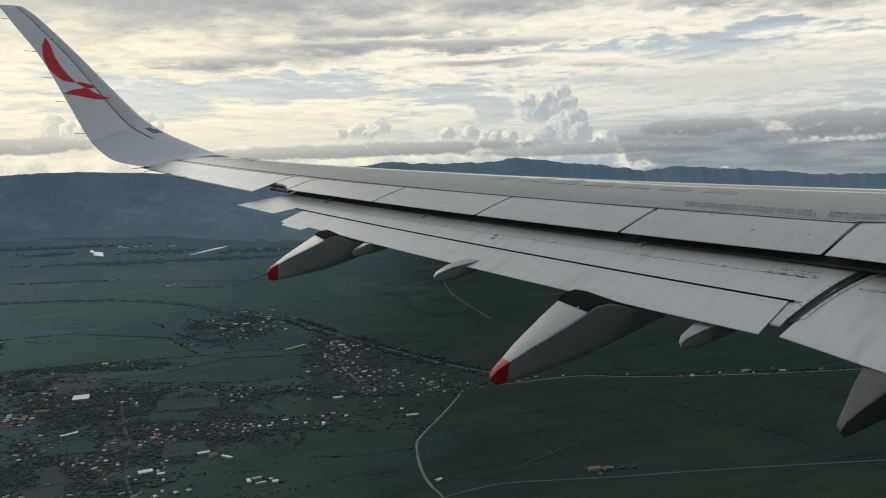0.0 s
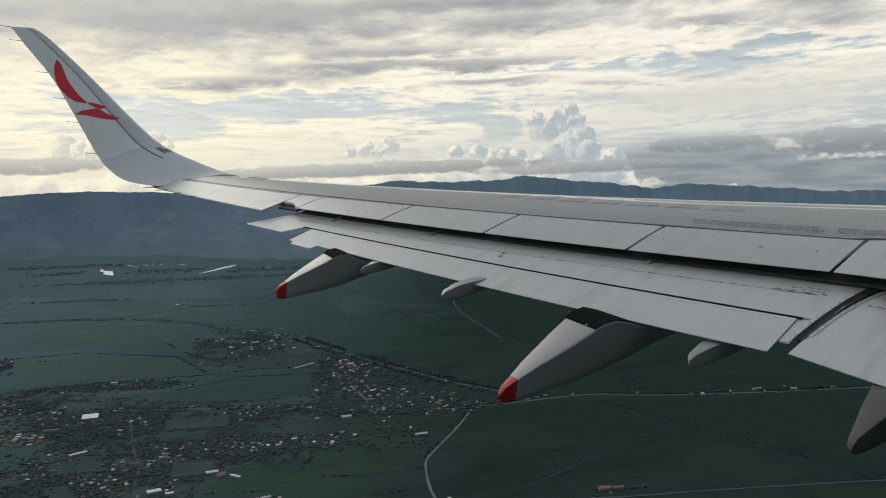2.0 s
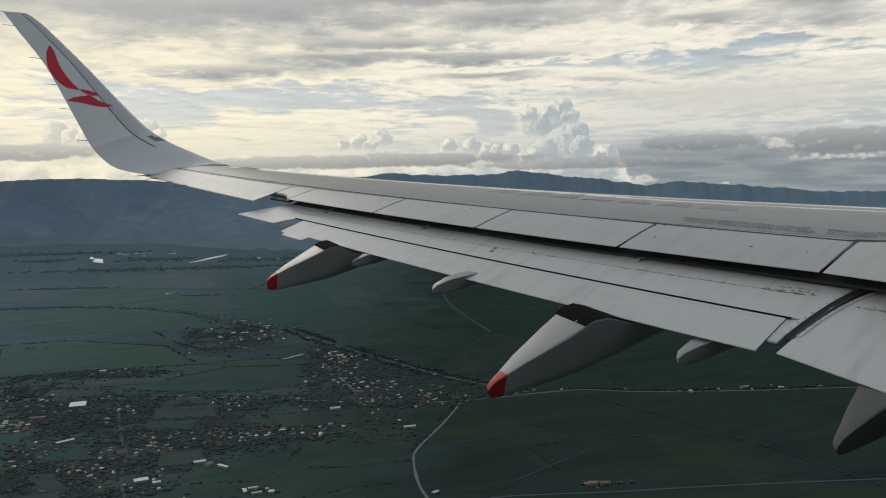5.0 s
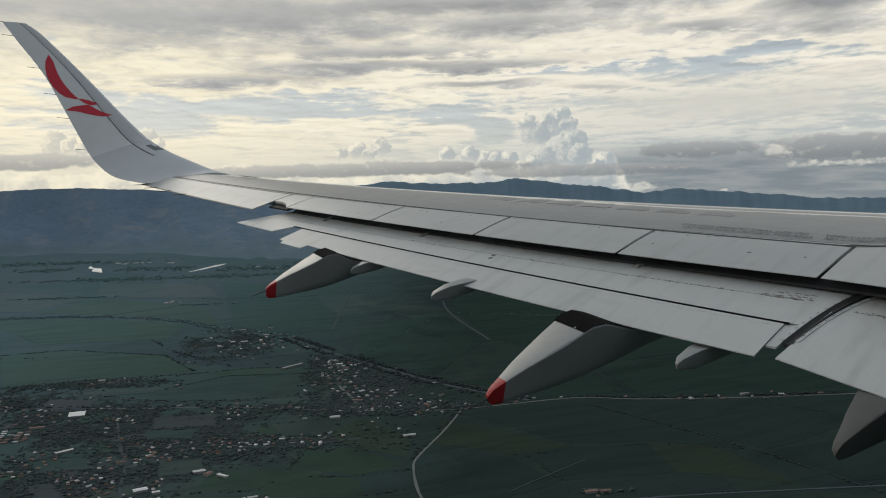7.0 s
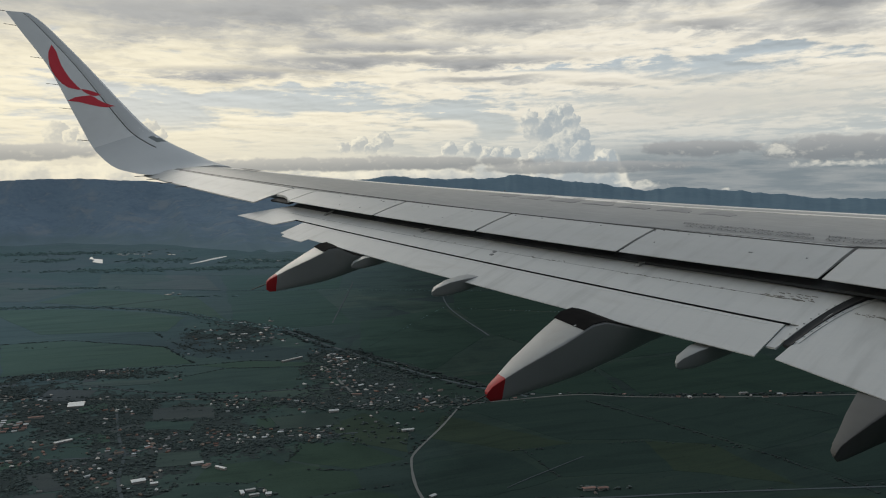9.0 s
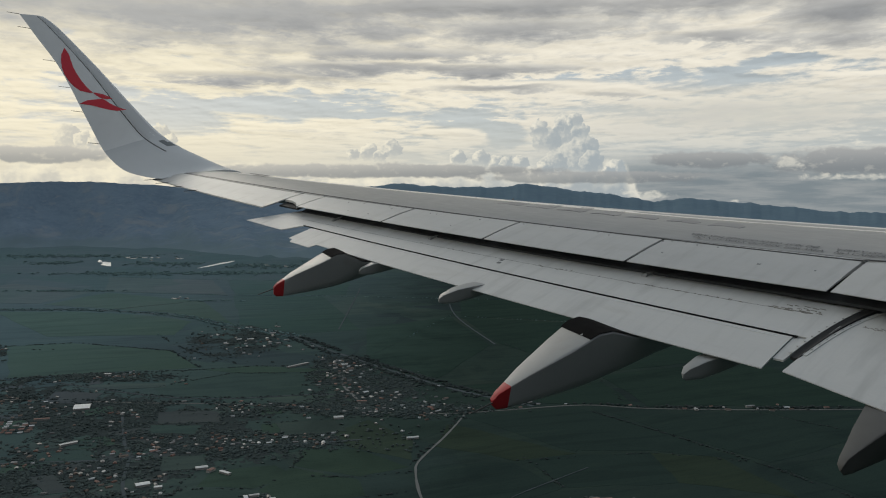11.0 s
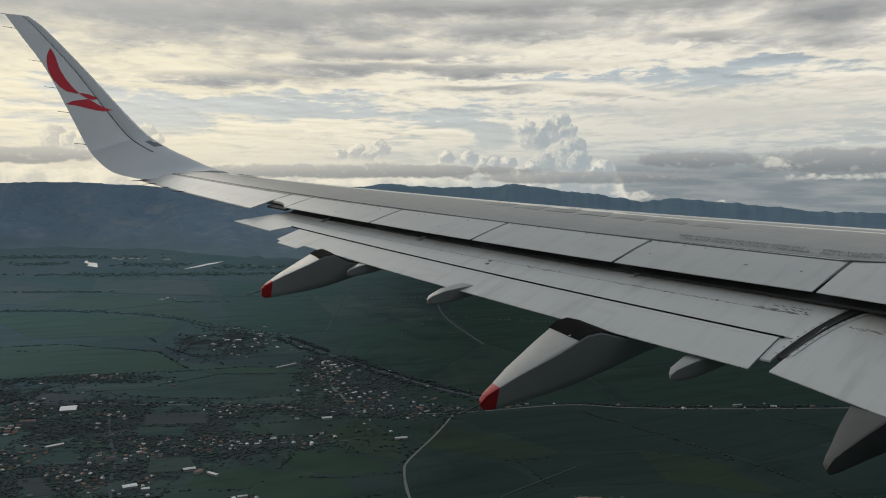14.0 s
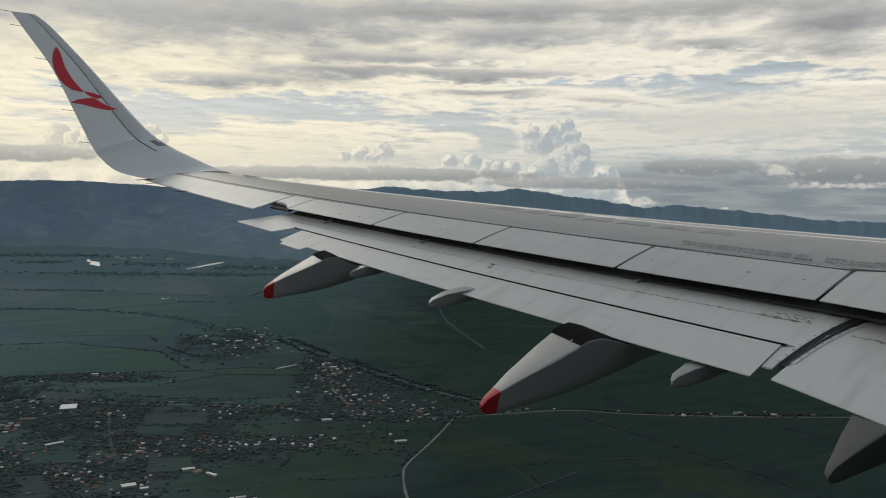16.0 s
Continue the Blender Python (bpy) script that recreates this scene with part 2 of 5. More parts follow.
# ---- materials ----
def material(name, colour, rough=0.5, metal=0.0, grain=(), stain=(), bump=0.0, bump_scale=30.0, per_object=0.0, stretch=(1, 1, 1), island=0.0, spec=0.5, streak=(), foot=None):
    """A painted or natural surface: fine grain, broad stains, relief, and a small change from piece to piece."""
    mat = bpy.data.materials.new(name)
    mat.use_nodes = True
    add, link, m, mix, ramp, noise_tex, vec, smooth = node_set(mat.node_tree)
    tc = add("ShaderNodeTexCoord")
    mp = add("ShaderNodeMapping")
    link(tc.outputs["Object"], mp.inputs[0])
    mp.inputs["Scale"].default_value = stretch
    v = mp.outputs[0]
    c = (*colour, 1)
    for scale, amount, tint in grain:
        f = noise_tex(v, scale, 6.0, 0.6)
        c = mix(m("MULTIPLY", smooth(f, 0.35, 0.7), amount), c, tint)
    for scale, lo, hi, amount, tint in stain:
        f = noise_tex(v, scale, 5.0, 0.6, 0.6)
        c = mix(m("MULTIPLY", smooth(f, lo, hi), amount), c, tint)
    for size, amount, tint in streak:
        ms = add("ShaderNodeMapping")
        link(tc.outputs["Object"], ms.inputs[0])
        ms.inputs["Scale"].default_value = size
        c = mix(m("MULTIPLY", smooth(noise_tex(ms.outputs[0], 1.0, 4.0, 0.6, 0.2), 0.48, 0.75), amount), c, tint)
    if foot:
        # fields and painted haze blend the lowest slopes into the plain's colour
        tint, height = foot
        sep = add("ShaderNodeSeparateXYZ")
        link(tc.outputs["Object"], sep.inputs[0])
        level = m("ADD", sep.outputs[2], m("MULTIPLY", m("SUBTRACT", noise_tex(v, 0.006, 5.0, 0.6), 0.5), height * 2.5))
        c = mix(smooth(level, height, -4.0), c, tint)
    if per_object:
        oi = add("ShaderNodeObjectInfo")
        c = mix(1.0, c, ramp(oi.outputs["Random"], [(0, 1 - per_object), (1, 1 + per_object)], False), "MULTIPLY")
    if island:
        ge = add("ShaderNodeNewGeometry")
        c = mix(1.0, c, ramp(ge.outputs["Random Per Island"], [(0, 1 - island), (1, 1.0)], False), "MULTIPLY")
    b = add("ShaderNodeBsdfPrincipled")
    link(c, b.inputs["Base Color"])
    rf = noise_tex(v, 9.0, 4.0, 0.6)
    link(m("ADD", m("MULTIPLY", rf, 0.22), rough - 0.11), b.inputs["Roughness"])
    b.inputs["Metallic"].default_value = metal
    b.inputs["Specular IOR Level"].default_value = spec
    if bump:
        bn = add("ShaderNodeBump")
        bn.inputs["Strength"].default_value = bump
        bn.inputs["Distance"].default_value = 0.01
        link(noise_tex(v, bump_scale, 5.0, 0.6), bn.inputs["Height"])
        link(bn.outputs[0], b.inputs["Normal"])
    out = add("ShaderNodeOutputMaterial")
    link(b.outputs[0], out.inputs[0])
    return mat


GREY = (0.250, 0.259, 0.267)
WING = material("grey_wing_paint", GREY, 0.36, 0.0, [(3.0, 0.3, (0.205, 0.22, 0.235)), (40.0, 0.10, (0.22, 0.23, 0.23))],
                [(0.9, 0.52, 0.75, 0.30, (0.19, 0.195, 0.19))], stretch=(0.5, 2.0, 1.0), spec=0.3, streak=[((3.0, 0.5, 1.0), 0.3, (0.31, 0.32, 0.33))])
PANEL = material("grey_panel_paint", (0.4927, 0.4970, 0.4953), 0.42, 0.0, [(5.0, 0.25, (0.4488, 0.4650, 0.4729)), (60.0, 0.08, (0.3468, 0.3500, 0.3412))],
                 [(1.6, 0.55, 0.8, 0.35, (0.36, 0.35, 0.33))], 0.015, 9.0, per_object=0.05, stretch=(0.6, 1.6, 1.0), streak=[((7.0, 0.9, 1.0), 0.35, (0.30, 0.305, 0.30)), ((22.0, 1.6, 1.0), 0.25, (0.47, 0.48, 0.485))])
FLAP = material("light_grey_flap_paint", (0.6018, 0.6030, 0.5967), 0.46, 0.0, [(4.0, 0.25, (0.5100, 0.5250, 0.5314)), (70.0, 0.08, (0.3672, 0.3700, 0.3608))],
                [(2.2, 0.58, 0.8, 0.4, (0.38, 0.36, 0.32)), (0.8, 0.5, 0.7, 0.2, (0.44, 0.44, 0.43))], 0.015, 9.0, per_object=0.03, stretch=(0.35, 2.0, 1.0), streak=[((7.0, 0.9, 1.0), 0.35, (0.30, 0.305, 0.30)), ((22.0, 1.6, 1.0), 0.25, (0.47, 0.48, 0.485))])
METAL = material("bare_leading_edge_metal", (0.78, 0.77, 0.765), 0.32, 0.6, [(6.0, 0.3, (0.68, 0.68, 0.68))], [(1.3, 0.45, 0.58, 0.75, (0.40, 0.40, 0.405))], 0.05, 1.5, stretch=(0.5, 1, 1))
WHITE = material("white_gloss_paint", (0.86, 0.875, 0.885), 0.32, 0.0, [(5.0, 0.15, (0.7, 0.7, 0.69))], [(1.5, 0.55, 0.8, 0.2, (0.6, 0.6, 0.58))])
TIPGREY = material("mid_grey_paint", (0.66, 0.68, 0.695), 0.38, 0.0, [(5.0, 0.2, (0.60, 0.615, 0.63))])
FAIR = material("fairing_grey_paint", (0.3116, 0.3220, 0.3258), 0.40, 0.0, [(6.0, 0.3, (0.3441, 0.3450, 0.3458)), (50.0, 0.1, (0.2604, 0.2576, 0.2548))],
                [(3.0, 0.55, 0.75, 0.45, (0.28, 0.272, 0.260))], 0.03, 20.0)
RED = material("red_gloss_paint", (0.42, 0.027, 0.032), 0.42, 0.0, [(20.0, 0.3, (0.35, 0.025, 0.03))], spec=0.25)
LOGO = material("red_marking_paint", (0.72, 0.035, 0.060), 0.4, 0.0, [(12.0, 0.15, (0.62, 0.03, 0.05))])
DARK = material("dark_metal_and_cove_shade", (0.055, 0.059, 0.066), 0.85, 0.0, [(10.0, 0.4, (0.075, 0.078, 0.082))], spec=0.1)
CAVITY = material("black_shadowed_cavity", (0.007, 0.007, 0.008), 0.9, 0.0, [(10.0, 0.4, (0.012, 0.012, 0.012))], spec=0.05)
RUBBER = material("black_rubber_seal", (0.032, 0.033, 0.035), 0.65, 0.0, [(14.0, 0.5, (0.050, 0.050, 0.049))], spec=0.15)
GROOVE = material("dark_panel_gap", (0.03, 0.03, 0.032), 0.7)
SIGN = material("faded_grey_marking_paint", (0.1958, 0.1974, 0.2071), 0.45, 0.0, [(4.0, 0.7, (0.2819, 0.2858, 0.2947))])
STENCIL = material("black_stencil_paint", (0.15, 0.155, 0.16), 0.55, 0.0, [(30.0, 0.5, (0.26, 0.27, 0.27))])
PRINT = material("faded_dark_lettering_paint", (0.105, 0.108, 0.114), 0.6, 0.0, [(30.0, 0.5, (0.12, 0.126, 0.132))], spec=0.2)
DIRT = material("brown_worn_sealant", (0.20, 0.188, 0.168), 0.65, 0.0, [(18.0, 0.7, (0.10, 0.093, 0.082))], [(7.0, 0.45, 0.6, 0.6, (0.36, 0.35, 0.325))])
ROD = material("black_discharger_rod", (0.03, 0.03, 0.03), 0.5)
GLASS_LAMP = material("clear_lamp_cover", (0.16, 0.18, 0.18), 0.15)


# ---- helpers for building ----
def mesh_from(name, verts, faces, mat, smooth_faces=True):
    me = bpy.data.meshes.new(name)
    me.from_pydata([tuple(v) for v in verts], [], faces)
    bm = bmesh.new()
    bm.from_mesh(me)
    bmesh.ops.recalc_face_normals(bm, faces=bm.faces)
    for f in bm.faces:
        f.smooth = smooth_faces
    bm.to_mesh(me)
    bm.free()
    me.materials.append(mat)
    if smooth_faces:
        me.set_sharp_from_angle(angle=radians(38))
    return me


def part(name, verts, faces, mat, parent, label="", smooth_faces=True):
    ob = new(name, mesh_from(name, verts, faces, mat, smooth_faces))
    ob.parent = parent
    return tagged(ob, label)


def loft(rings, closed=True, caps=True):
    """Vertices and faces of a skin over rings of equal length."""
    n = len(rings[0])
    verts = [p for r in rings for p in r]
    faces = []
    for i in range(len(rings) - 1):
        for j in range(n if closed else n - 1):
            k = (j + 1) % n
            faces.append((i * n + j, i * n + k, (i + 1) * n + k, (i + 1) * n + j))
    if caps and closed:
        faces.append(tuple(range(n)))
        faces.append(tuple((len(rings) - 1) * n + j for j in range(n)))
    return verts, faces


def lerp_table(table, x):
    for (x0, *a), (x1, *b) in zip(table, table[1:]):
        if x <= x1:
            f = (x - x0) / (x1 - x0)
            return [p + (q - p) * f for p, q in zip(a, b)]
    return list(table[-1][1:])


def steps(a, b, n):
    return [a + (b - a) * i / n for i in range(n + 1)]


# ---- the airliner: its own axes, a outboard, k ahead of the spoilers' rear edge, h up ----
def L(a, k, h):
    return Vector((-a, k, h))


ATTITUDE = Matrix.Translation((0, 0, 220)) @ Euler((radians(-1.0), radians(-2.3), 0)).to_matrix().to_4x4()
AXES = Matrix(((0.66914, 0.74315, 0, 2.60), (-0.74315, 0.66914, 0, 5.85), (0, 0, 1, -0.13), (0, 0, 0, 1)))
airliner = new("airliner")
airliner.matrix_world = STAND @ ATTITUDE @ AXES
tagged(airliner, "white and grey airliner in flight, flaps lowered", "airliner")


def rise(a):
    return 0.100 * a + 0.0022 * a * a


def rear(a):
    return 0.296 * a if a < 0 else 0.0


def front(a):
    return 3.45 - 0.175 * a


UPPER = [(-0.2, -0.076), (0.0, 0.0), (0.1, 0.038), (0.16, 0.0585), (0.214, 0.0745), (0.3, 0.095), (0.45, 0.122), (0.6, 0.139),
         (0.75, 0.146), (0.85, 0.139), (0.93, 0.115), (0.98, 0.072), (1.0, 0.02)]


def skin(a, k):
    """Height of the wing's upper skin."""
    c = front(a) - rear(a)
    return rise(a) + c * lerp_table(UPPER, (k - rear(a)) / c)[0]


def hinge(a):
    """The line along which spoilers and aileron meet the fixed wing."""
    if a < 0:
        return 0.65 + 0.2 * a
    return 0.65 - 0.0315 * a if a < 7.3 else 0.42 - 0.014 * (a - 7.3)


def wing_section(a):
    k0, k1 = hinge(a), front(a)
    c = k1 - rear(a)
    up = [(k, skin(a, k)) for k in steps(k0, rear(a) + 0.85 * c, 12)]
    up += [(rear(a) + f * c, skin(a, rear(a) + f * c)) for f in (0.9, 0.94, 0.97, 0.99, 1.0)]
    low = [(0.99, -0.015), (0.95, -0.02), (0.85, -0.022), (0.65, -0.02), (0.45, -0.018), (0.3, -0.03)]
    low = [(rear(a) + f * c, rise(a) + h * c) for f, h in low] + [(k0 + 0.05, rise(a) - 0.02 * c), (k0, skin(a, k0) - 0.06)]
    return [L(a, k, h) for k, h in up + low]


def slab(panel, thick):
    """A thin closed body under an open grid of rows of points."""
    nr, nc = len(panel), len(panel[0])
    verts = [p for r in panel for p in r] + [p - Vector((0, 0, t)) for r, t in zip(panel, thick) for p in r]
    n = nr * nc
    faces = []
    for i in range(nr - 1):
        for j in range(nc - 1):
            q = (i * nc + j, i * nc + j + 1, (i + 1) * nc + j + 1, (i + 1) * nc + j)
            faces.append(q)
            faces.append(tuple(n + v for v in reversed(q)))
    rim = [j for j in range(nc)] + [i * nc + nc - 1 for i in range(1, nr)] + [(nr - 1) * nc + j for j in range(nc - 2, -1, -1)] + [i * nc for i in range(nr - 2, 0, -1)]
    for a, b in zip(rim, rim[1:] + rim[:1]):
        faces.append((a, b, n + b, n + a))
    return verts, faces


def patch(a0, a1, k0, k1, lift=0.004, na=3, nk=3, surf=skin):
    """A marking that follows a surface a few millimetres above it; k0, k1 may be pairs for the two ends."""
    k0 = k0 if isinstance(k0, tuple) else (k0, k0)
    k1 = k1 if isinstance(k1, tuple) else (k1, k1)
    grid = []
    for i in range(na + 1):
        f = i / na
        a = a0 + (a1 - a0) * f
        s, e = k0[0] + (k0[1] - k0[0]) * f, k1[0] + (k1[1] - k1[0]) * f
        grid.append([L(a, k, surf(a, k) + lift) for k in steps(s, e, nk)])
    return slab(grid, [0.003] * len(grid))


# fixed wing; its bare leading-edge band is widened to fit the camera's view
stations = steps(-4.6, 0, 8) + steps(0, 10.9, 26)[1:]
wing = part("wing", *loft([wing_section(a) for a in stations]), WING, airliner, "long grey painted swept wing")
edge_grid = []
for a in steps(-4.4, 10.6, 30):
    c = front(a) - rear(a)
    edge_grid.append([L(a, rear(a) + f * c, skin(a, rear(a) + f * c) + 0.004) for f in [0.52 + 0.03 * min(4.0, max(0.0, a - 2.0)), 0.68, 0.72, 0.76, 0.80, 0.84, 0.88, 0.92, 0.95, 0.975, 0.99]])
part("leading_edge", *slab(edge_grid, [0.006] * len(edge_grid)), METAL, wing, "bare metal leading edge strip")
part("spar_seam", *patch(-4.0, 10.9, (0.652, 0.397), (0.674, 0.414), 0.003, 40, 1, lambda a, k: skin(a, k + 0.0)), GROOVE, wing)


def spoiler(a0, a1):
    grid = []
    for a in steps(a0 + 0.016, a1 - 0.016, 8):
        grid.append([L(a, k, skin(a, k)) for k in steps(rear(a), hinge(a) - 0.012, 8)])
    n = len(grid) * 9
    verts, faces = slab(grid, [0.0] * 9)
    verts = verts[:n] + [p - Vector((0, 0, 0.005 + 0.004 * (i % 9))) for i, p in enumerate(verts[n:])]
    part("spoiler", verts, faces, PANEL, wing)


for a0, a1 in ((-3.6, -1.2), (-1.2, 0.0), (0.0, 1.69), (1.69, 3.385), (3.385, 5.02), (5.02, 6.79)):
    spoiler(a0, a1)

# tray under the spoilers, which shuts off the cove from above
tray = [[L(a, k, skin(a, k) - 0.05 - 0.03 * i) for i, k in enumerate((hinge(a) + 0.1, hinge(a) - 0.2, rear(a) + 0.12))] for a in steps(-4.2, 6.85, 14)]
# dark colour puts the cove's shade into the lining and spar
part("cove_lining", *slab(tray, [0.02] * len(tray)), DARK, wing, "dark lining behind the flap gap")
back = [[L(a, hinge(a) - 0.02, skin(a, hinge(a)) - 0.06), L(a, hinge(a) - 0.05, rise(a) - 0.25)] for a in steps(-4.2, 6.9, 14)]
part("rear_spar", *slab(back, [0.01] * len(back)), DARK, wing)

# fixed piece between spoilers and aileron, with the notch at the flap's end
infill = [[L(a, k, skin(a, k)) for k in steps(s, hinge(a) - 0.01, 6)] for a, s in ((6.80, 0.0), (6.95, 0.09), (7.1, 0.13), (7.28, 0.13))]
part("fixed_panel", *slab(infill, [0.03] * 4), PANEL, wing)
notch = [[L(a, k, skin(a, k) - 0.045) for k in steps(0.04, 0.22, 3)] for a in (6.82, 7.0, 7.28)]
part("notch_lining", *slab(notch, [0.02] * 3), RUBBER, wing)

# aileron
grid = []
for a in steps(7.31, 11.1, 12):
    te = -0.193 + (a - 7.31) * 0.031
    grid.append([L(a, k, skin(a, k)) for k in steps(te, hinge(a) - 0.018, 8)])
aileron = part("aileron", *slab(grid, [0.015] * 13), PANEL, airliner, "pale grey aileron at rest")


# flaps
def flap_top(a, k, drop=-0.12):
    bend = -max(0.0, 1.6 - 0.27 * a) * max(0.0, k - 0.02) ** 2
    return rise(a) + drop + 0.42 * k - 0.05 * (k + 0.4) ** 2 + 0.01 + bend


def flap_edge(a):
    return -0.843 + 0.0565 * a


def groove(a):
    return -0.423 + 0.037 * a


def flap_body(name, ends, k_front, k_back, n, mat, parent, label="", thick=(0.05, 0.006)):
    """ends: the two span stations, each a pair for the front and the rear corner."""
    (f0, r0), (f1, r1) = ends
    grid = []
    for i in range(n + 1):
        u = i / n
        row = []
        for j in range(9):
            v = j / 8
            a = (f0 + (f1 - f0) * u) * (1 - v) + (r0 + (r1 - r0) * u) * v
            k = k_front(a) * (1 - v) + k_back(a) * v
            row.append(L(a, k, flap_top(a, k)))
        grid.append(row)
    nr, nc = len(grid), 9
    verts = [p for r in grid for p in r]
    verts += [p - Vector((0, 0, thick[0] * (1 - j / 8) + thick[1] * j / 8)) for r in grid for j, p in enumerate(r)]
    v2, faces = slab(grid, [0.0] * nr)
    return part(name, verts, faces, mat, parent, label)


outboard_flap = flap_body("outboard_flap", ((-0.22, -0.07), (6.85, 7.41)), lambda a: 0.20, lambda a: groove(a) + (0.0 if a < 6.3 else -0.215 * min(1, (a - 6.3) / 0.1) * 1.0), 40, FLAP, airliner, "lowered pale grey outboard flap")
part("trailing_panel", *(lambda g: slab(g, [0.006] * len(g)))([[L(a, k, flap_top(a, k) - 0.002) for k in steps(groove(a) - 0.020, flap_edge(a) if a < 5.52 else flap_edge(a) - (0.085 if a < 5.99 else 0.03), 8)]
     for a in steps(0.03, 5.5, 28) + [5.53, 5.75, 5.97, 6.0, 6.09]]), FLAP, outboard_flap, "smooth trailing panel of the flap")
part("panel_gap", *patch(0.0, 6.3, (-0.443, -0.211), (-0.423, -0.191), 0.0005, 30, 1, flap_top), CAVITY, outboard_flap)


# thin pale strip paints the glint along the panel's front edge
part("panel_lip", *patch(0.12, 5.5, (-0.474, -0.262), (-0.468, -0.257), 0.001, 30, 1, flap_top), TIPGREY, outboard_flap, "bright worn edge of the panel")
part("nose_seam", *patch(0.05, 6.6, (-0.115, -0.06), (-0.112, -0.057), 0.001, 30, 1, flap_top), STENCIL, outboard_flap)


def inboard_edge(a):
    return -0.83 + 0.215 * (a + 0.1)


inboard_flap = flap_body("inboard_flap", ((-0.22, -0.10), (-4.2, -4.2)), lambda a: 0.20 + 0.25 * (a + 0.1), inboard_edge, 24, FLAP, airliner, "lowered pale grey inboard flap")

# end strip of the outboard flap, beside the seal
rib = [[L(a, k, flap_top(a, k) - 0.012) for a in steps(-0.075 + 0.035 * f, 0.027, 3)] for f, k in zip(steps(0, 1, 6), steps(-0.40, -0.70, 6))]
part("end_strip", *slab(rib, [0.012] * 7), FLAP, outboard_flap, "narrow pale strip at the flap's end")

# rubber seal between the flaps, with riveted edging strips
seal = [[L(a0 - 0.10 * (1 - f) ** 3, k, flap_top(-0.12, k) + 0.006 - 0.012 * math.sin(math.pi * j / 4)) for j, a0 in enumerate(steps(-0.25 + 0.125 * f, -0.165 + 0.10 * f, 4))]
        for f, k in zip(steps(0, 1, 10), steps(0.12, -0.66, 10))]
part("flap_seal", *slab(seal, [0.02] * 11), RUBBER, wing, "black rubber seal between two flaps")
for side, off in ((0, 0.012), (1, -0.012)):
    strip = []
    for f, k in zip(steps(0, 1, 10), steps(0.10, -0.63, 10)):
        bow = 0.10 * (1 - f) ** 3
        a = (-0.165 + 0.10 * f + 0.03 - bow) if side == 0 else (-0.25 + 0.125 * f - 0.03 - bow)
        b = (-0.165 + 0.10 * f - bow) if side == 0 else (-0.25 + 0.125 * f - bow)
        strip.append([L(a, k, flap_top(a, k) + 0.005), L(b, k, flap_top(b, k) + 0.005)])
    edging = part("seal_edging", *slab(strip, [0.004] * 11), FLAP, airliner)
    for i in range(1, 10):
        p = (strip[i][0] + strip[i][1]) / 2 + Vector((0, 0, 0.001))
        ring = [p + Vector((0.006 * math.cos(w), 0.006 * math.sin(w), 0)) for w in steps(0, 2 * math.pi, 8)[:-1]]
        part("rivet", *loft([ring, [q + Vector((0, 0, 0.003)) for q in ring]]), STENCIL, edging)

# worn sealant along the flap noses by the seal
wear = random.Random(3)
for a0, a1, k0, k1, count in ((-0.02, 0.36, -0.125, -0.098, 46), (0.0, 0.25, -0.095, -0.03, 16), (-1.2, -0.30, -0.205, -0.165, 44), (0.45, 1.6, -0.120, -0.100, 26), (1.7, 2.6, -0.11, -0.08, 9), (3.4, 4.4, -0.10, -0.07, 8)):
    for _ in range(count):
        a, k = wear.uniform(a0, a1), wear.uniform(k0, k1)
        w, d = wear.uniform(0.008, 0.045), wear.uniform(0.002, 0.008)
        part("worn_patch", *patch(a, a + w, (k, k + 0.006), (k + d, k + 0.006 + d * 0.5), 0.003, 3, 1, flap_top), DIRT, outboard_flap if a0 >= 0 else inboard_flap)

# flap track fairings
FAIRING = [(-1.705, 0.022, -0.955, -0.990), (-1.67, 0.032, -0.910, -1.022), (-1.59, 0.053, -0.852, -1.016), (-1.47, 0.092, -0.765, -0.992), (-1.2, 0.165, -0.595, -0.935),
           (-1.0, 0.20, -0.468, -0.884), (-0.9, 0.212, -0.445, -0.853), (-0.7, 0.225, -0.465, -0.778), (-0.4, 0.225, -0.42, -0.66), (0.07, 0.21, -0.36, -0.52), (0.8, 0.17, -0.25, -0.42), (1.5, 0.06, -0.16, -0.26)]


def fairing_ring(a, k, w, top, low):
    out = []
    for u, v in ((-0.86, 1.0), (0.86, 1.0), (0.97, 0.99), (1.0, 0.965), (0.80, 0.74), (0.57, 0.47), (0.36, 0.23), (0.18, 0.06), (0, 0.0), (-0.18, 0.06), (-0.36, 0.23), (-0.57, 0.47), (-0.80, 0.74), (-1.0, 0.965), (-0.97, 0.99)):
        out.append(L(a + u * w * 0.959, k + u * w * 0.284, low + v * (top - low) + u * w * 0.16))
    return out


LAT_DIR = L(0.959, 0.284, 0)


# fairing paint with grime and the overhead flap's shade put into its colour
GRIMY_SHADED = material("grimy_shaded_grey_paint", (0.10, 0.098, 0.095), 0.5, 0.0, [(5.0, 0.4, (0.07, 0.069, 0.067)), (40.0, 0.15, (0.1, 0.1, 0.1))], [(2.5, 0.5, 0.7, 0.5, (0.14, 0.137, 0.132))])


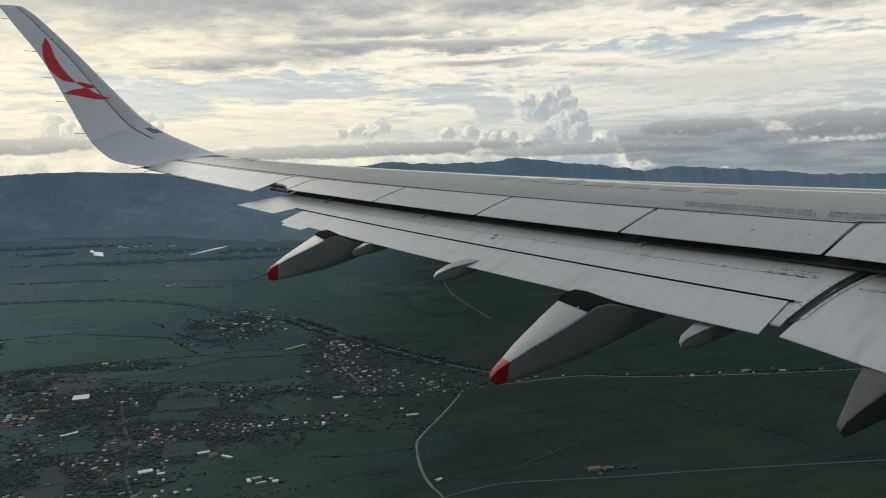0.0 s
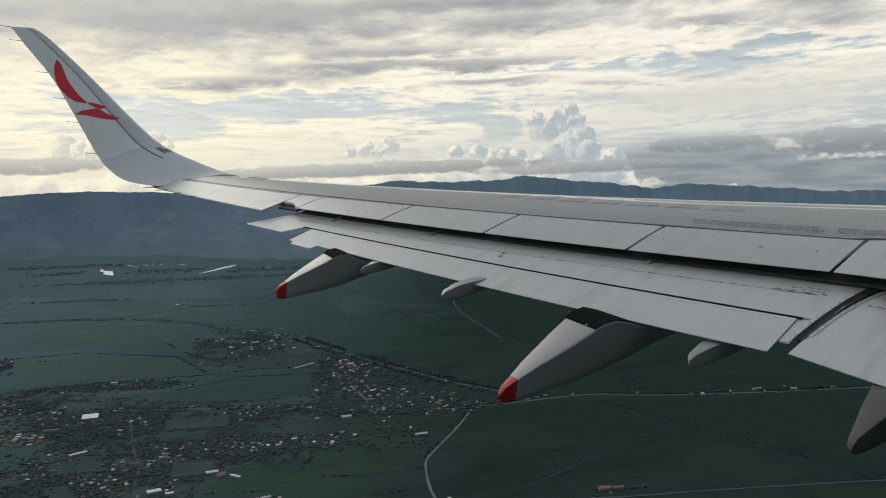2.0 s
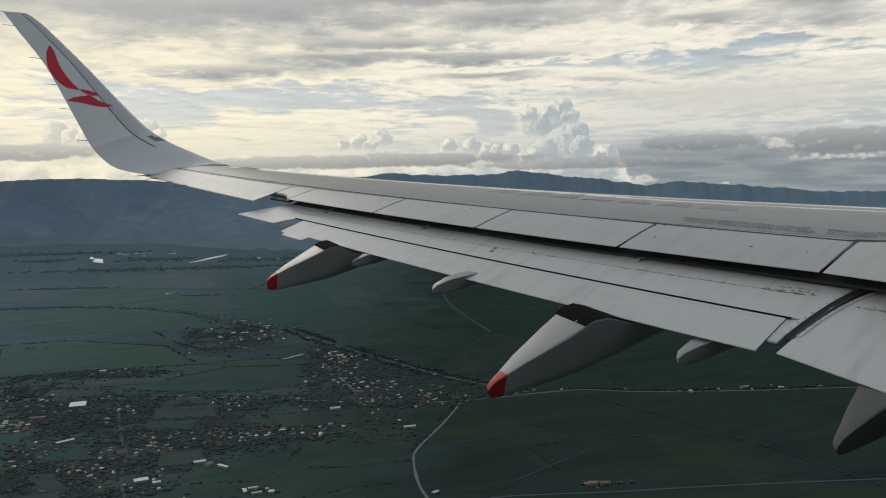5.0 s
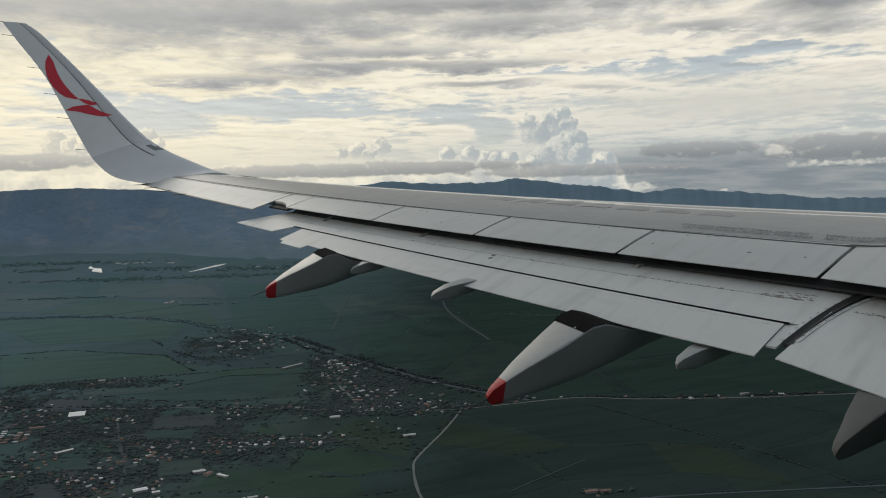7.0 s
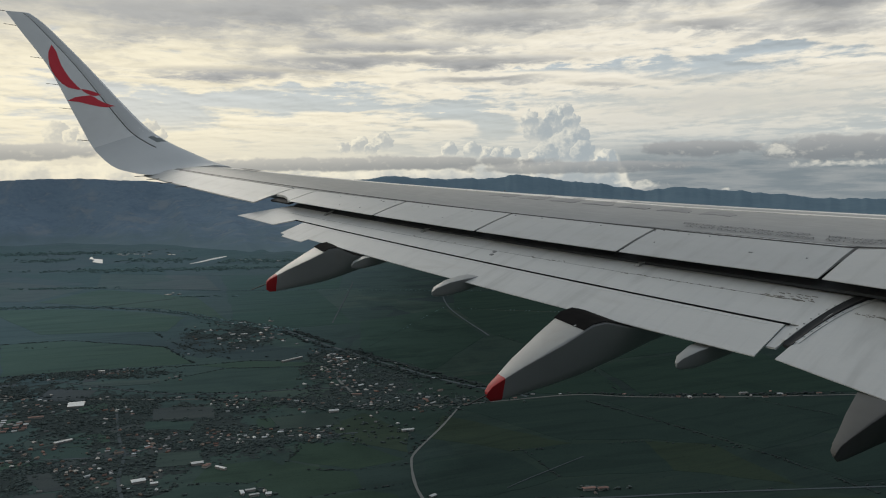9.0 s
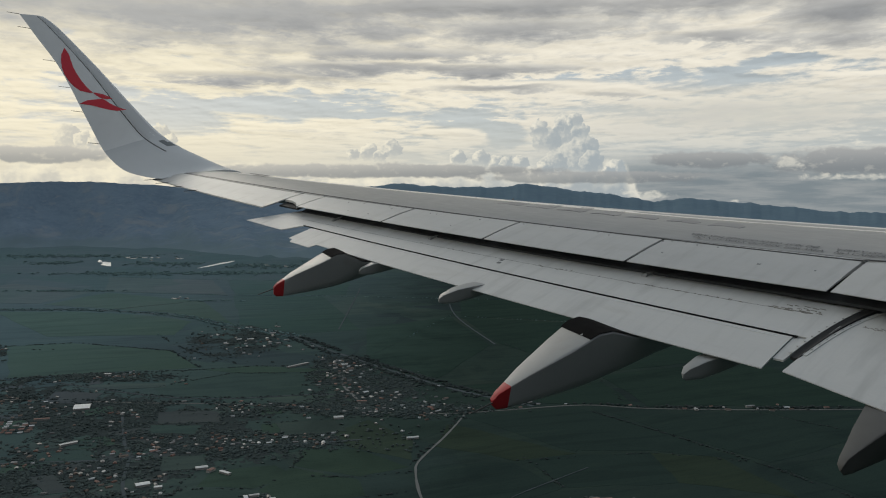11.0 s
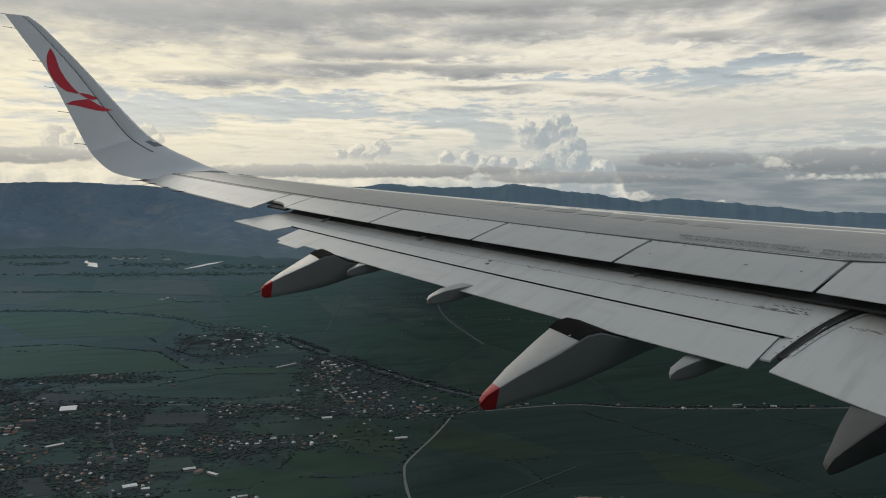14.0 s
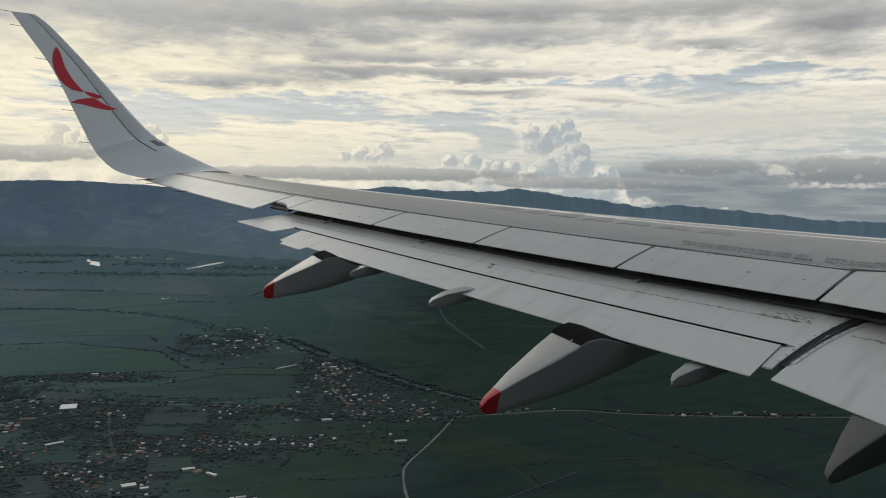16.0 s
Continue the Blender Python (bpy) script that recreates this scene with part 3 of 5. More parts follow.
def big_fairing(a_tip, k_mul, k_add, h_mul, w_mul, cap, top_limit=0.0, sink=0.0, keel=0.0):
    rings, capped = [], []
    dense = []
    for (s0, s1) in zip(FAIRING, FAIRING[1:]):
        dense += [[p + (q - p) * f for p, q in zip(s0, s1)] for f in (0, 0.333, 0.667)]
    dense.append(list(FAIRING[-1]))
    k_tip = FAIRING[0][0] * k_mul + k_add
    base = rise(a_tip)
    dense = [(k, w, min(top, top_limit) - sink * max(0.0, min(1.0, (k + 0.88) / 0.25)), low - keel) for k, w, top, low in dense]
    for k, w, top, low in dense:
        kk = k * k_mul + k_add
        a = a_tip - 0.296 * (kk - k_tip)
        ring = fairing_ring(a, kk, w * w_mul, base + top * h_mul, base + low * h_mul)
        (capped if cap and k < -1.60 else rings).append(ring)
    if cap:
        capped.append(rings[0])
    # a flat black sheet paints the shaded pocket under the flap's rear edge
    body = part("flap_track_fairing", *loft(rings), FAIR if cap else GRIMY_SHADED, airliner, "large grey canoe-shaped flap fairing" + (" with a red tip" if cap else ""))
    pocket = []
    for k, w, top, low in dense:
        if -1.08 < k < -0.35:
            kk = k * k_mul + k_add
            a = a_tip - 0.296 * (kk - k_tip)
            pocket.append([L(a + u * w * w_mul * 0.959, kk + u * w * w_mul * 0.284, base + top * h_mul + 0.005 + u * w * w_mul * 0.16) for u in (-1.01, -0.5, 0, 0.5, 1.01)])
    part("pocket", *slab(pocket, [0.003] * len(pocket)), CAVITY, body, "dark open pocket behind the fairing")
    for u in (-0.35, 0.3):
        p = pocket[0][2] + LAT_DIR * u * 0.2 * w_mul - Vector((0, 0, 0.02))
        part("hinge_arm", *rod(p, p + L(-0.03, 0.09, 0.04) * h_mul, 0.013 * w_mul), FAIR, body)
    if cap:
        part("red_cap", *loft(capped), RED, body, "red painted fairing tip")
        tip = L(a_tip, k_tip, base + FAIRING[0][2] * h_mul)
        part("static_discharger", *rod(tip + L(-0.02, 0.05, 0.0), tip + L(0.03, -0.16, -0.08) * (0.8 + 0.2 * w_mul), 0.006), ROD, body, "thin black rod")
    return body


def rod(p, q, r, n=6):
    d = (q - p).normalized()
    s = d.orthogonal().normalized()
    t = d.cross(s)
    ring = lambda c, rr: [c + s * rr * math.cos(w) + t * rr * math.sin(w) for w in steps(0, 2 * math.pi, n)[:-1]]
    return loft([ring(p, r), ring(q, r * 0.6)])


big_fairing(1.51, 1.0, 0.0, 1.0, 1.0, True, 0.0, 0.03)
big_fairing(4.85, 0.80, -0.08, 0.735, 0.85, True, 0.0, 0.10, 0.065)
big_fairing(-0.654, 0.75, -0.01, 0.85, 0.85, False, -0.62)


def small_fairing(a, k, low, scale=1.0):
    table = [(0.0, 0.012, 0.014, -0.018), (0.03, 0.032, 0.050, -0.032), (0.15, 0.058, 0.108, -0.026), (0.30, 0.074, 0.146, 0.012), (0.48, 0.072, 0.176, 0.066), (0.68, 0.03, 0.195, 0.135)]
    rings = []
    for dk, w, up, dn in table:
        rings.append(fairing_ring(a - 0.296 * dk * scale, k + dk * scale, w * scale, low + up * scale, low + dn * scale))
    part("actuator_fairing", *loft(rings), FAIR, wing, "small grey canoe fairing below the flap")


small_fairing(0.488, -0.99, -0.565)
small_fairing(2.937, -0.946, -0.205, 0.95)
small_fairing(4.378, -0.753, 0.0, 0.85)

# upturned wing tip
TIP = [(10.85, 1.55, 1.46, -0.06, 1.345), (11.1, 1.28, 1.60, -0.20, 1.378), (11.35, 0.92, 1.80, -0.43, 1.465), (11.6, 0.58, 2.00, -0.565, 1.640),
       (11.78, 0.30, 2.22, -0.68, 1.865), (11.9, -0.075, 2.59, -0.92, 2.365), (12.08, -0.645, 3.205, -1.28, 3.11), (12.22, -1.18, 3.73, -1.64, 3.62),
       (12.27, -1.37, 3.89, -1.78, 3.82), (12.30, -1.50, 3.968, -1.872, 3.94)]


def tip_station(i):
    """Smoothly between the stations of the upturned tip."""
    j = min(int(i), len(TIP) - 2)
    f = i - j
    p = [TIP[max(0, min(len(TIP) - 1, j + d))] for d in (-1, 0, 1, 2)]
    return [0.5 * (2 * b + (c - a) * f + (2 * a - 5 * b + 4 * c - d) * f * f + (3 * b - a - 3 * c + d) * f ** 3) for a, b, c, d in zip(*p)]


def tip_ring(i):
    a, lk, lh, tk, th = tip_station(i)
    lead, trail = L(a, lk, lh), L(a, tk, th)
    b = tip_station(min(i + 0.05, len(TIP) - 1))
    e = tip_station(max(i - 0.05, 0))
    span = L(b[0], b[3], b[4]) - L(e[0], e[3], e[4])
    chord = (lead - trail)
    out = span.cross(chord).normalized()
    if out.z < 0:
        out = -out
    c = chord.length
    thick = 0.105 - 0.05 * min(1, i / 5)
    shape = ((0, 0.004), (0.2, 0.3), (0.45, 0.75), (0.7, 1.0), (0.85, 0.9), (0.95, 0.55), (0.99, 0.22), (1.0, 0.0), (0.99, -0.2), (0.95, -0.4), (0.8, -0.6), (0.5, -0.5), (0.2, -0.2), (0, -0.004))
    return [trail + chord * u + out * (v * c * thick) for u, v in shape]


tip = part("sharklet_root", *loft([tip_ring(i) for i in steps(0, 3.8, 16)]), TIPGREY, wing, "grey curved wing tip")
sharklet = part("sharklet", *loft([tip_ring(i) for i in steps(3.8, 9.0, 26)]), WHITE, airliner, "white upturned wing tip fin")


def on_tip(u, i, lift=0.004):
    """A point on the inner face of the fin: u from the rear to the front edge, i the height."""
    r = tip_ring(i)
    us = (0, 0.2, 0.45, 0.7, 0.85, 0.95)
    for n in range(5):
        if u <= us[n + 1]:
            f = (u - us[n]) / (us[n + 1] - us[n])
            p = r[n].lerp(r[n + 1], f)
            break
    nrm = (r[3] - r[10]).normalized()
    return p + nrm * lift


seam = [[on_tip(0.665, i, 0.003), on_tip(0.68, i, 0.003)] for i in steps(2.6, 8.8, 40)]
part("edge_seam", *slab(seam, [0.002] * 41), GROOVE, sharklet)


strip = [[on_tip(u, i, 0.003) for u in (0.69, 0.78, 0.86, 0.94)] for i in steps(2.7, 8.8, 40)]
part("edge_strip", *slab(strip, [0.002] * 41), TIPGREY, sharklet, "grey leading edge strip")


def emblem(rows):
    """Red shape on the fin: rows of height, rear and front edge."""
    g = [[on_tip(u, i, 0.005) for u in steps(u0, u1, 4)] for i, u0, u1 in rows]
    part("emblem", *slab(g, [0.002] * len(g)), LOGO, sharklet, "plain red swoosh marking")


recess = [[on_tip(u, i, 0.006) for u in (0.80, 0.86, 0.91, 0.945)] for i in steps(2.95, 3.45, 6)]
part("navigation_lamp", *slab(recess, [0.004] * 7), GLASS_LAMP, sharklet, "dark glass lamp cover in the fin's front edge")
lens = [[on_tip(u, i, 0.011) for u in (0.90, 0.925, 0.945)] for i in steps(3.28, 3.44, 3)]
part("lens", *slab(lens, [0.003] * 4), WHITE, sharklet, "small white lens")
for i in (4.15, 5.1, 5.6, 6.2, 7.4, 9.0):
    r = tip_ring(i)
    part("static_discharger", *rod(r[0] + L(0, 0.06, 0.0), r[0] + L(0.03, -0.18, 0.0), 0.006), ROD, sharklet, "thin black rod")
for a in (9.4, 9.95, 10.5, 11.0):
    te = -0.193 + (a - 7.31) * 0.031
    p = L(a, te, skin(a, te))
    part("static_discharger", *rod(p + L(0, 0.06, 0.012), p + L(0.04, -0.17, -0.02), 0.007), ROD, aileron, "thin black rod")

# red swoosh markings on the fin
emblem([(6.54, 0.535, 0.545), (6.46, 0.42, 0.53), (6.36, 0.29, 0.50), (6.19, 0.15, 0.41), (6.02, 0.06, 0.34), (5.88, 0.03, 0.32), (5.74, 0.04, 0.32), (5.62, 0.09, 0.34), (5.53, 0.17, 0.37), (5.47, 0.34, 0.40)])
emblem([(5.47, 0.40, 0.44), (5.42, 0.42, 0.58), (5.36, 0.47, 0.66), (5.31, 0.55, 0.70)])
emblem([(5.33, 0.20, 0.50), (5.28, 0.02, 0.55), (5.22, 0.22, 0.58), (5.14, 0.36, 0.64), (5.06, 0.50, 0.72), (5.01, 0.62, 0.80)])

# faded bars along the wing top, and rows of small stencil bars
for i in range(7):
    a = 4.45 - 0.46 * i
    part("marking_bar", *patch(a - 0.13, a, (1.30, 1.26), (1.84 - 0.05 * i, 1.79 - 0.05 * i), 0.0022, 3, 12), SIGN, wing, "faded grey slanted bar")
    part("marking_bar", *patch(a - 0.32, a - 0.13, (1.26, 1.30), (1.36, 1.84 - 0.05 * i), 0.0022, 3, 12), SIGN, wing, "faded grey slanted bar")


def lettering(text, a0, k0, size, turned):
    """Painted words on the wing's skin, read from behind, or the other way up when turned."""
    cu = bpy.data.curves.new("lettering", "FONT")
    cu.body, cu.size = text, size
    tmp = new("lettering", cu)
    me = bpy.data.meshes.new_from_object(tmp.evaluated_get(bpy.context.evaluated_depsgraph_get()))
    bpy.data.objects.remove(tmp)
    d = -1 if turned else 1
    for v in me.vertices:
        a, k = a0 - d * v.co.x * 1.04, k0 + d * v.co.y * 1.25
        v.co = L(a, k, skin(a, k) + 0.005)
    me.materials.clear()
    me.materials.append(PRINT)
    ob = new("lettering", me)
    ob.parent = wing
    return tagged(ob, "faded dark painted words")


lettering("DO NOT WALK OUTSIDE THIS AREA", 1.50, 0.692, 0.066, False)
lettering("DO NOT WALK OUTSIDE THIS AREA", 0.44, 0.838, 0.066, True)
lettering("NO CAMINE FUERA DE ESTA AREA", 0.28, 0.692, 0.066, False)
lettering("NO CAMINE FUERA DE ESTA AREA", -0.76, 0.838, 0.066, True)

# small fittings and painted marks on the flap and wing
random.seed(4)
part("slat_end", *patch(9.55, 10.05, 1.12, 1.20, 0.02, 3, 2), DARK, wing)
for i in range(26):
    a = random.uniform(0.1, 6.4)
    k = random.choice((0.58, 0.55, 0.3)) - 0.0315 * a
    part("fastener", *patch(a, a + 0.012, k, k + 0.012, 0.003, 1, 1), STENCIL, wing)
for a, k in ((2.98, -0.13), (2.96, -0.19)):
    part("vent_slot", *patch(a, a + 0.04, k, k + 0.03, 0.004, 1, 1, flap_top), STENCIL, outboard_flap)
for a in (1.5, 4.2, 6.0):
    part("hinge_bracket", *(lambda g: slab(g, [0.03] * 2))([[L(a + d, k, flap_top(a, k) + 0.02 - 0.06 * (k < 0.0)) for k in (0.16, 0.05, -0.02)] for d in (0, 0.05)]), FAIR, outboard_flap)
part("wing_stud", *rod(L(4.9, 2.0, skin(4.9, 2.0)), L(4.9, 2.0, skin(4.9, 2.0) + 0.03), 0.012), STENCIL, wing)

# unseen hull, coloured dark so that it throws less light on the fairings
HULL = material("light_cutting_hull_grey", (0.10, 0.104, 0.108), 0.6, 0.0, [(2.0, 0.2, (0.08, 0.084, 0.088))])

# fuselage with the cabin window that the view is taken through
LAT, FWD = L(0.959, 0.284, 0), L(-0.284, 0.959, 0)
EYE_AT = L(-2.608, -5.846, 0.13)
CENTRE = EYE_AT - LAT * 1.837 - Vector((0, 0, 0.6))


def tube(radius, f, w):
    return CENTRE + FWD * f + LAT * (radius * math.cos(w)) + Vector((0, 0, radius * math.sin(w)))


ws = math.asin(0.6 / 1.98)
angles = [ws - 0.11, ws - 0.07, ws + 0.07, ws + 0.11] + steps(ws + 0.11, ws - 0.11 + 2 * math.pi, 40)[1:-1]
along = steps(-9, -1, 4) + [-0.2, -0.13, 0.13, 0.2] + steps(1, 16, 8)
NA, NF = len(angles), len(along)
verts = [tube(r, f, w) for r in (1.98, 1.945) for f in along for w in angles]
faces, hole = [], []
for s in (0, 1):
    for i in range(NF - 1):
        for j in range(NA):
            if 5 <= i <= 7 and 0 <= j <= 2:
                continue
            q = [s * NA * NF + i * NA + j, s * NA * NF + i * NA + (j + 1) % NA, s * NA * NF + (i + 1) * NA + (j + 1) % NA, s * NA * NF + (i + 1) * NA + j]
            faces.append(tuple(q))
rim = [(5, j) for j in (0, 1, 2, 3)] + [(i, 3) for i in (6, 7, 8)] + [(8, j) for j in (2, 1, 0)] + [(i, 0) for i in (7, 6)]
for (i, j), (p, q) in zip(rim, rim[1:] + rim[:1]):
    faces.append((i * NA + j, p * NA + q, NA * NF + p * NA + q, NA * NF + i * NA + j))
for i in (0, NF - 1):
    faces.append(tuple(i * NA + j for j in range(NA)))
part("fuselage", verts, faces, HULL, airliner, "unseen round fuselage with an open window, darkened to dim bounced light")


# ---- the land below ----
def ground_material(name, tint=None, streak=0.25):
    """Farmland: a patchwork of plots, or one plot's crop when a tint is given."""
    mat = bpy.data.materials.new(name)
    mat.use_nodes = True
    add, link, m, mix, ramp, noise_tex, vec, smooth = node_set(mat.node_tree)
    tc = add("ShaderNodeTexCoord")
    sep = add("ShaderNodeSeparateXYZ")
    link(tc.outputs["Object"], sep.inputs[0])
    x, y = sep.outputs[0], sep.outputs[1]
    wob = noise_tex(tc.outputs["Object"], 0.004, 3.0, 0.5)
    u = m("ADD", m("MULTIPLY", x, 0.93), m("ADD", m("MULTIPLY", y, 0.36), m("MULTIPLY", wob, 110.0)))
    v = m("ADD", m("MULTIPLY", x, -0.36), m("ADD", m("MULTIPLY", y, 0.93), m("MULTIPLY", wob, -70.0)))

    def cells(su, sv, off):
        nd = add("ShaderNodeTexVoronoi")
        nd.voronoi_dimensions = "2D"
        nd.distance = "CHEBYCHEV"
        nd.inputs["Scale"].default_value = 1.0
        link(vec(m("ADD", m("MULTIPLY", u, su), off), m("MULTIPLY", v, sv)), nd.inputs["Vector"])
        return nd.outputs["Color"]

    big = cells(1 / 170, 1 / 250, 3.0)
    small = cells(1 / 60, 1 / 75, 9.0)
    s1, s2 = add("ShaderNodeSeparateColor"), add("ShaderNodeSeparateColor")
    link(big, s1.inputs[0]), link(small, s2.inputs[0])
    f = m("ADD", m("MULTIPLY", s1.outputs[0], 0.62), m("MULTIPLY", s2.outputs[0], 0.38))
    c = ramp(m("ADD", m("MULTIPLY", f, 0.75), 0.11) if tint is None else 0.5, [(0.15, (0.0500, 0.0690, 0.0765)), (0.4, (0.0572, 0.0875, 0.0865)), (0.62, (0.0645, 0.0985, 0.0905)), (0.82, (0.0780, 0.1070, 0.0960)), (0.97, (0.1050, 0.1090, 0.1100))])
    patches = noise_tex(tc.outputs["Object"], 0.012, 6.0, 0.6, 0.5)
    c = mix(m("MULTIPLY", smooth(patches, 0.5, 0.68), 0.5), c, (0.0440, 0.0670, 0.0696))
    rows_tex = noise_tex(vec(m("MULTIPLY", u, 0.02), m("MULTIPLY", v, 0.35)), 1.0, 4.0, 0.6)
    c = mix(m("MULTIPLY", smooth(rows_tex, 0.4, 0.7), streak), c, (0.0790, 0.1137, 0.0930))
    speck = noise_tex(tc.outputs["Object"], 0.25, 5.0, 0.7)
    c = mix(m("MULTIPLY", smooth(speck, 0.55, 0.75), 0.45), c, (0.0407, 0.0612, 0.0637))
    # darker ground eastward; haze painted in as a paler plain towards the hills
    east = smooth(m("ADD", x, m("MULTIPLY", m("SUBTRACT", patches, 0.5), 260.0)), -260.0, 60.0)
    c = mix(east, c, mix(1.0, c, (0.56, 0.57, 0.54), "MULTIPLY"))
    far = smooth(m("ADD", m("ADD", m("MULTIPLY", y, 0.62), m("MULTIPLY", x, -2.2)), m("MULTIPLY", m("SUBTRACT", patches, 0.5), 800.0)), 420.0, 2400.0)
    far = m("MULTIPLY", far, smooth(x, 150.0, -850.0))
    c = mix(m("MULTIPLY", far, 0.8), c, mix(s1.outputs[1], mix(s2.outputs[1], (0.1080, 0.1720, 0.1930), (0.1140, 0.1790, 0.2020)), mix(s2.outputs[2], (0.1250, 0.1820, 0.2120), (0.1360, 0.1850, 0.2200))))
    if tint is not None:
        c = mix(1.0, c, tint, "MULTIPLY")
    # bushes and tussocks, and darker damp strips
    tuft = noise_tex(tc.outputs["Object"], 0.5, 4.0, 0.75)
    c = mix(m("MULTIPLY", smooth(tuft, 0.54, 0.68), 0.55), c, mix(1.0, c, (0.60, 0.64, 0.66), "MULTIPLY"))
    strips = noise_tex(vec(m("MULTIPLY", u, 0.006), m("MULTIPLY", v, 0.05)), 1.0, 5.0, 0.65, 0.4)
    c = mix(m("MULTIPLY", smooth(strips, 0.50, 0.62), 0.35), c, mix(1.0, c, (0.68, 0.66, 0.70), "MULTIPLY"))
    c = mix(m("MULTIPLY", smooth(strips, 0.44, 0.32), 0.30), c, mix(1.0, c, (1.45, 1.35, 1.20), "MULTIPLY"))
    b = add("ShaderNodeBsdfPrincipled")
    link(c, b.inputs["Base Color"])
    b.inputs["Roughness"].default_value = 0.95
    b.inputs["Specular IOR Level"].default_value = 0.0
    out = add("ShaderNodeOutputMaterial")
    link(b.outputs[0], out.inputs[0])
    return mat


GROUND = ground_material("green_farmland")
# distance haze is painted into both ranges as a pale blue base colour
HILL = material("haze_painted_hillside", (0.1680, 0.2332, 0.3025), 0.95, 0.0, [(0.010, 0.8, (0.1288, 0.1848, 0.2508)), (0.045, 0.6, (0.1926, 0.2552, 0.3190))], [(0.006, 0.54, 0.66, 0.5, (0.2632, 0.2882, 0.3080)), (0.02, 0.60, 0.70, 0.4, (0.3024, 0.3080, 0.3135))], spec=0.0, foot=((0.150, 0.208, 0.243), 75.0))
FAR_HILL = material("haze_painted_mountainside", (0.1630, 0.2365, 0.2968), 0.95, 0.0, [(0.006, 0.6, (0.1339, 0.2007, 0.2576)), (0.03, 0.4, (0.1834, 0.2580, 0.3164))], spec=0.0, foot=((0.125, 0.186, 0.210), 40.0))
LEAF = material("dark_tree_foliage", (0.0934, 0.1205, 0.1199), 0.95, 0.0, [(0.2, 0.4, (0.0732, 0.0987, 0.1021)), (0.02, 0.4, (0.1138, 0.1405, 0.1327))], island=0.3, spec=0.0)
UNDER = material("dark_tree_mass", (0.0527, 0.0661, 0.0673), 0.95, 0.0, [(0.12, 0.6, (0.0669, 0.0834, 0.0837)), (0.6, 0.5, (0.0439, 0.0567, 0.0584))], spec=0.0)
# far trees get a paler, bluer foliage colour that stands in for haze
FAR_LEAF = material("haze_paled_far_foliage", (0.1484, 0.2281, 0.2347), 0.95, 0.0, [(0.02, 0.4, (0.1298, 0.2035, 0.2122))], island=0.2, spec=0.0)
ASPHALT = material("pale_dusty_road", (0.1275, 0.1348, 0.1364), 0.9, 0.0, [(0.05, 0.4, (0.1275, 0.1305, 0.1232)), (0.4, 0.3, (0.1020, 0.1044, 0.0968))], spec=0.2)
LANE = material("pale_gravel_lane", (0.155, 0.165, 0.165), 0.9, 0.0, [(0.05, 0.4, (0.12, 0.13, 0.13))], spec=0.2)
TRACK = material("earth_track", (0.098, 0.114, 0.126), 0.95, 0.0, [(0.05, 0.6, (0.06, 0.085, 0.085))], spec=0.0)
# pale base colour stands in for bright sky mirrored on the water
WATER = material("sky_pale_river_water", (0.50, 0.53, 0.55), 0.35, 0.0, [(0.02, 0.3, (0.40, 0.42, 0.43))])
WALLS = material("plastered_house_wall", (0.24, 0.245, 0.245), 0.9, 0.0, [(0.3, 0.4, (0.34, 0.32, 0.29))], per_object=0.25)
ROOFS = [material("white_sheet_roof", (0.60, 0.63, 0.65), 0.5, 0.0, [(0.5, 0.4, (0.38, 0.39, 0.40))], per_object=0.4, island=0.5),
         material("grey_zinc_roof", (0.30, 0.31, 0.32), 0.5, 0.0, [(0.5, 0.5, (0.2, 0.19, 0.18))], per_object=0.3, island=0.5),
         material("terracotta_tile_roof", (0.27, 0.165, 0.14), 0.85, 0.0, [(0.6, 0.5, (0.19, 0.08, 0.055))], per_object=0.25, island=0.4),
         material("brown_old_roof", (0.16, 0.12, 0.10), 0.85, 0.0, [(0.6, 0.5, (0.1, 0.08, 0.07))], per_object=0.3, island=0.5)]
BARE = ground_material("ploughed_brown_soil", (1.18, 0.93, 0.98))
CROP = ground_material("dark_green_cane", (0.92, 0.95, 0.95), 0.15)
SOD = ground_material("short_green_pasture", (0.95, 0.97, 0.93))
GREEN = ground_material("bright_green_pasture", (0.98, 1.02, 0.86), 0.22)
OLIVE = ground_material("olive_rough_pasture", (1.10, 1.03, 0.86), 0.3)
CANE_FAR = ground_material("far_green_cane", (0.90, 0.98, 0.91), 0.2)
DRY = ground_material("dry_pasture", (1.16, 1.06, 1.02))

# ground sheet
rings = []
for r in (5, 300, 800, 1600, 3000, 5000, 9000, 16000):
    rings.append([(r * math.cos(w), 180 + r * math.sin(w), 0) for w in steps(0, 2 * math.pi, 48)[:-1]])
gv, gf = loft(rings, True, False)
gf.append(tuple(range(48)))
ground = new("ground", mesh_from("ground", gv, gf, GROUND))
tagged(ground, "dark green farmland plain with many fields", "ground", kind="structure")

# crests of the ranges by bearing: the wooded near hills, and the higher range behind them
NEAR_CREST = ((-3.2, 0.004), (-0.70, 0.008), (-0.484, 0.0116), (-0.452, 0.0138), (-0.41, 0.0136), (-0.368, 0.0120), (-0.30, 0.0068), (-0.238, 0.0037), (-0.19, -0.002), (-0.05, -0.015), (0.1, -0.03), (0.5, -0.04), (3.2, 0.0))
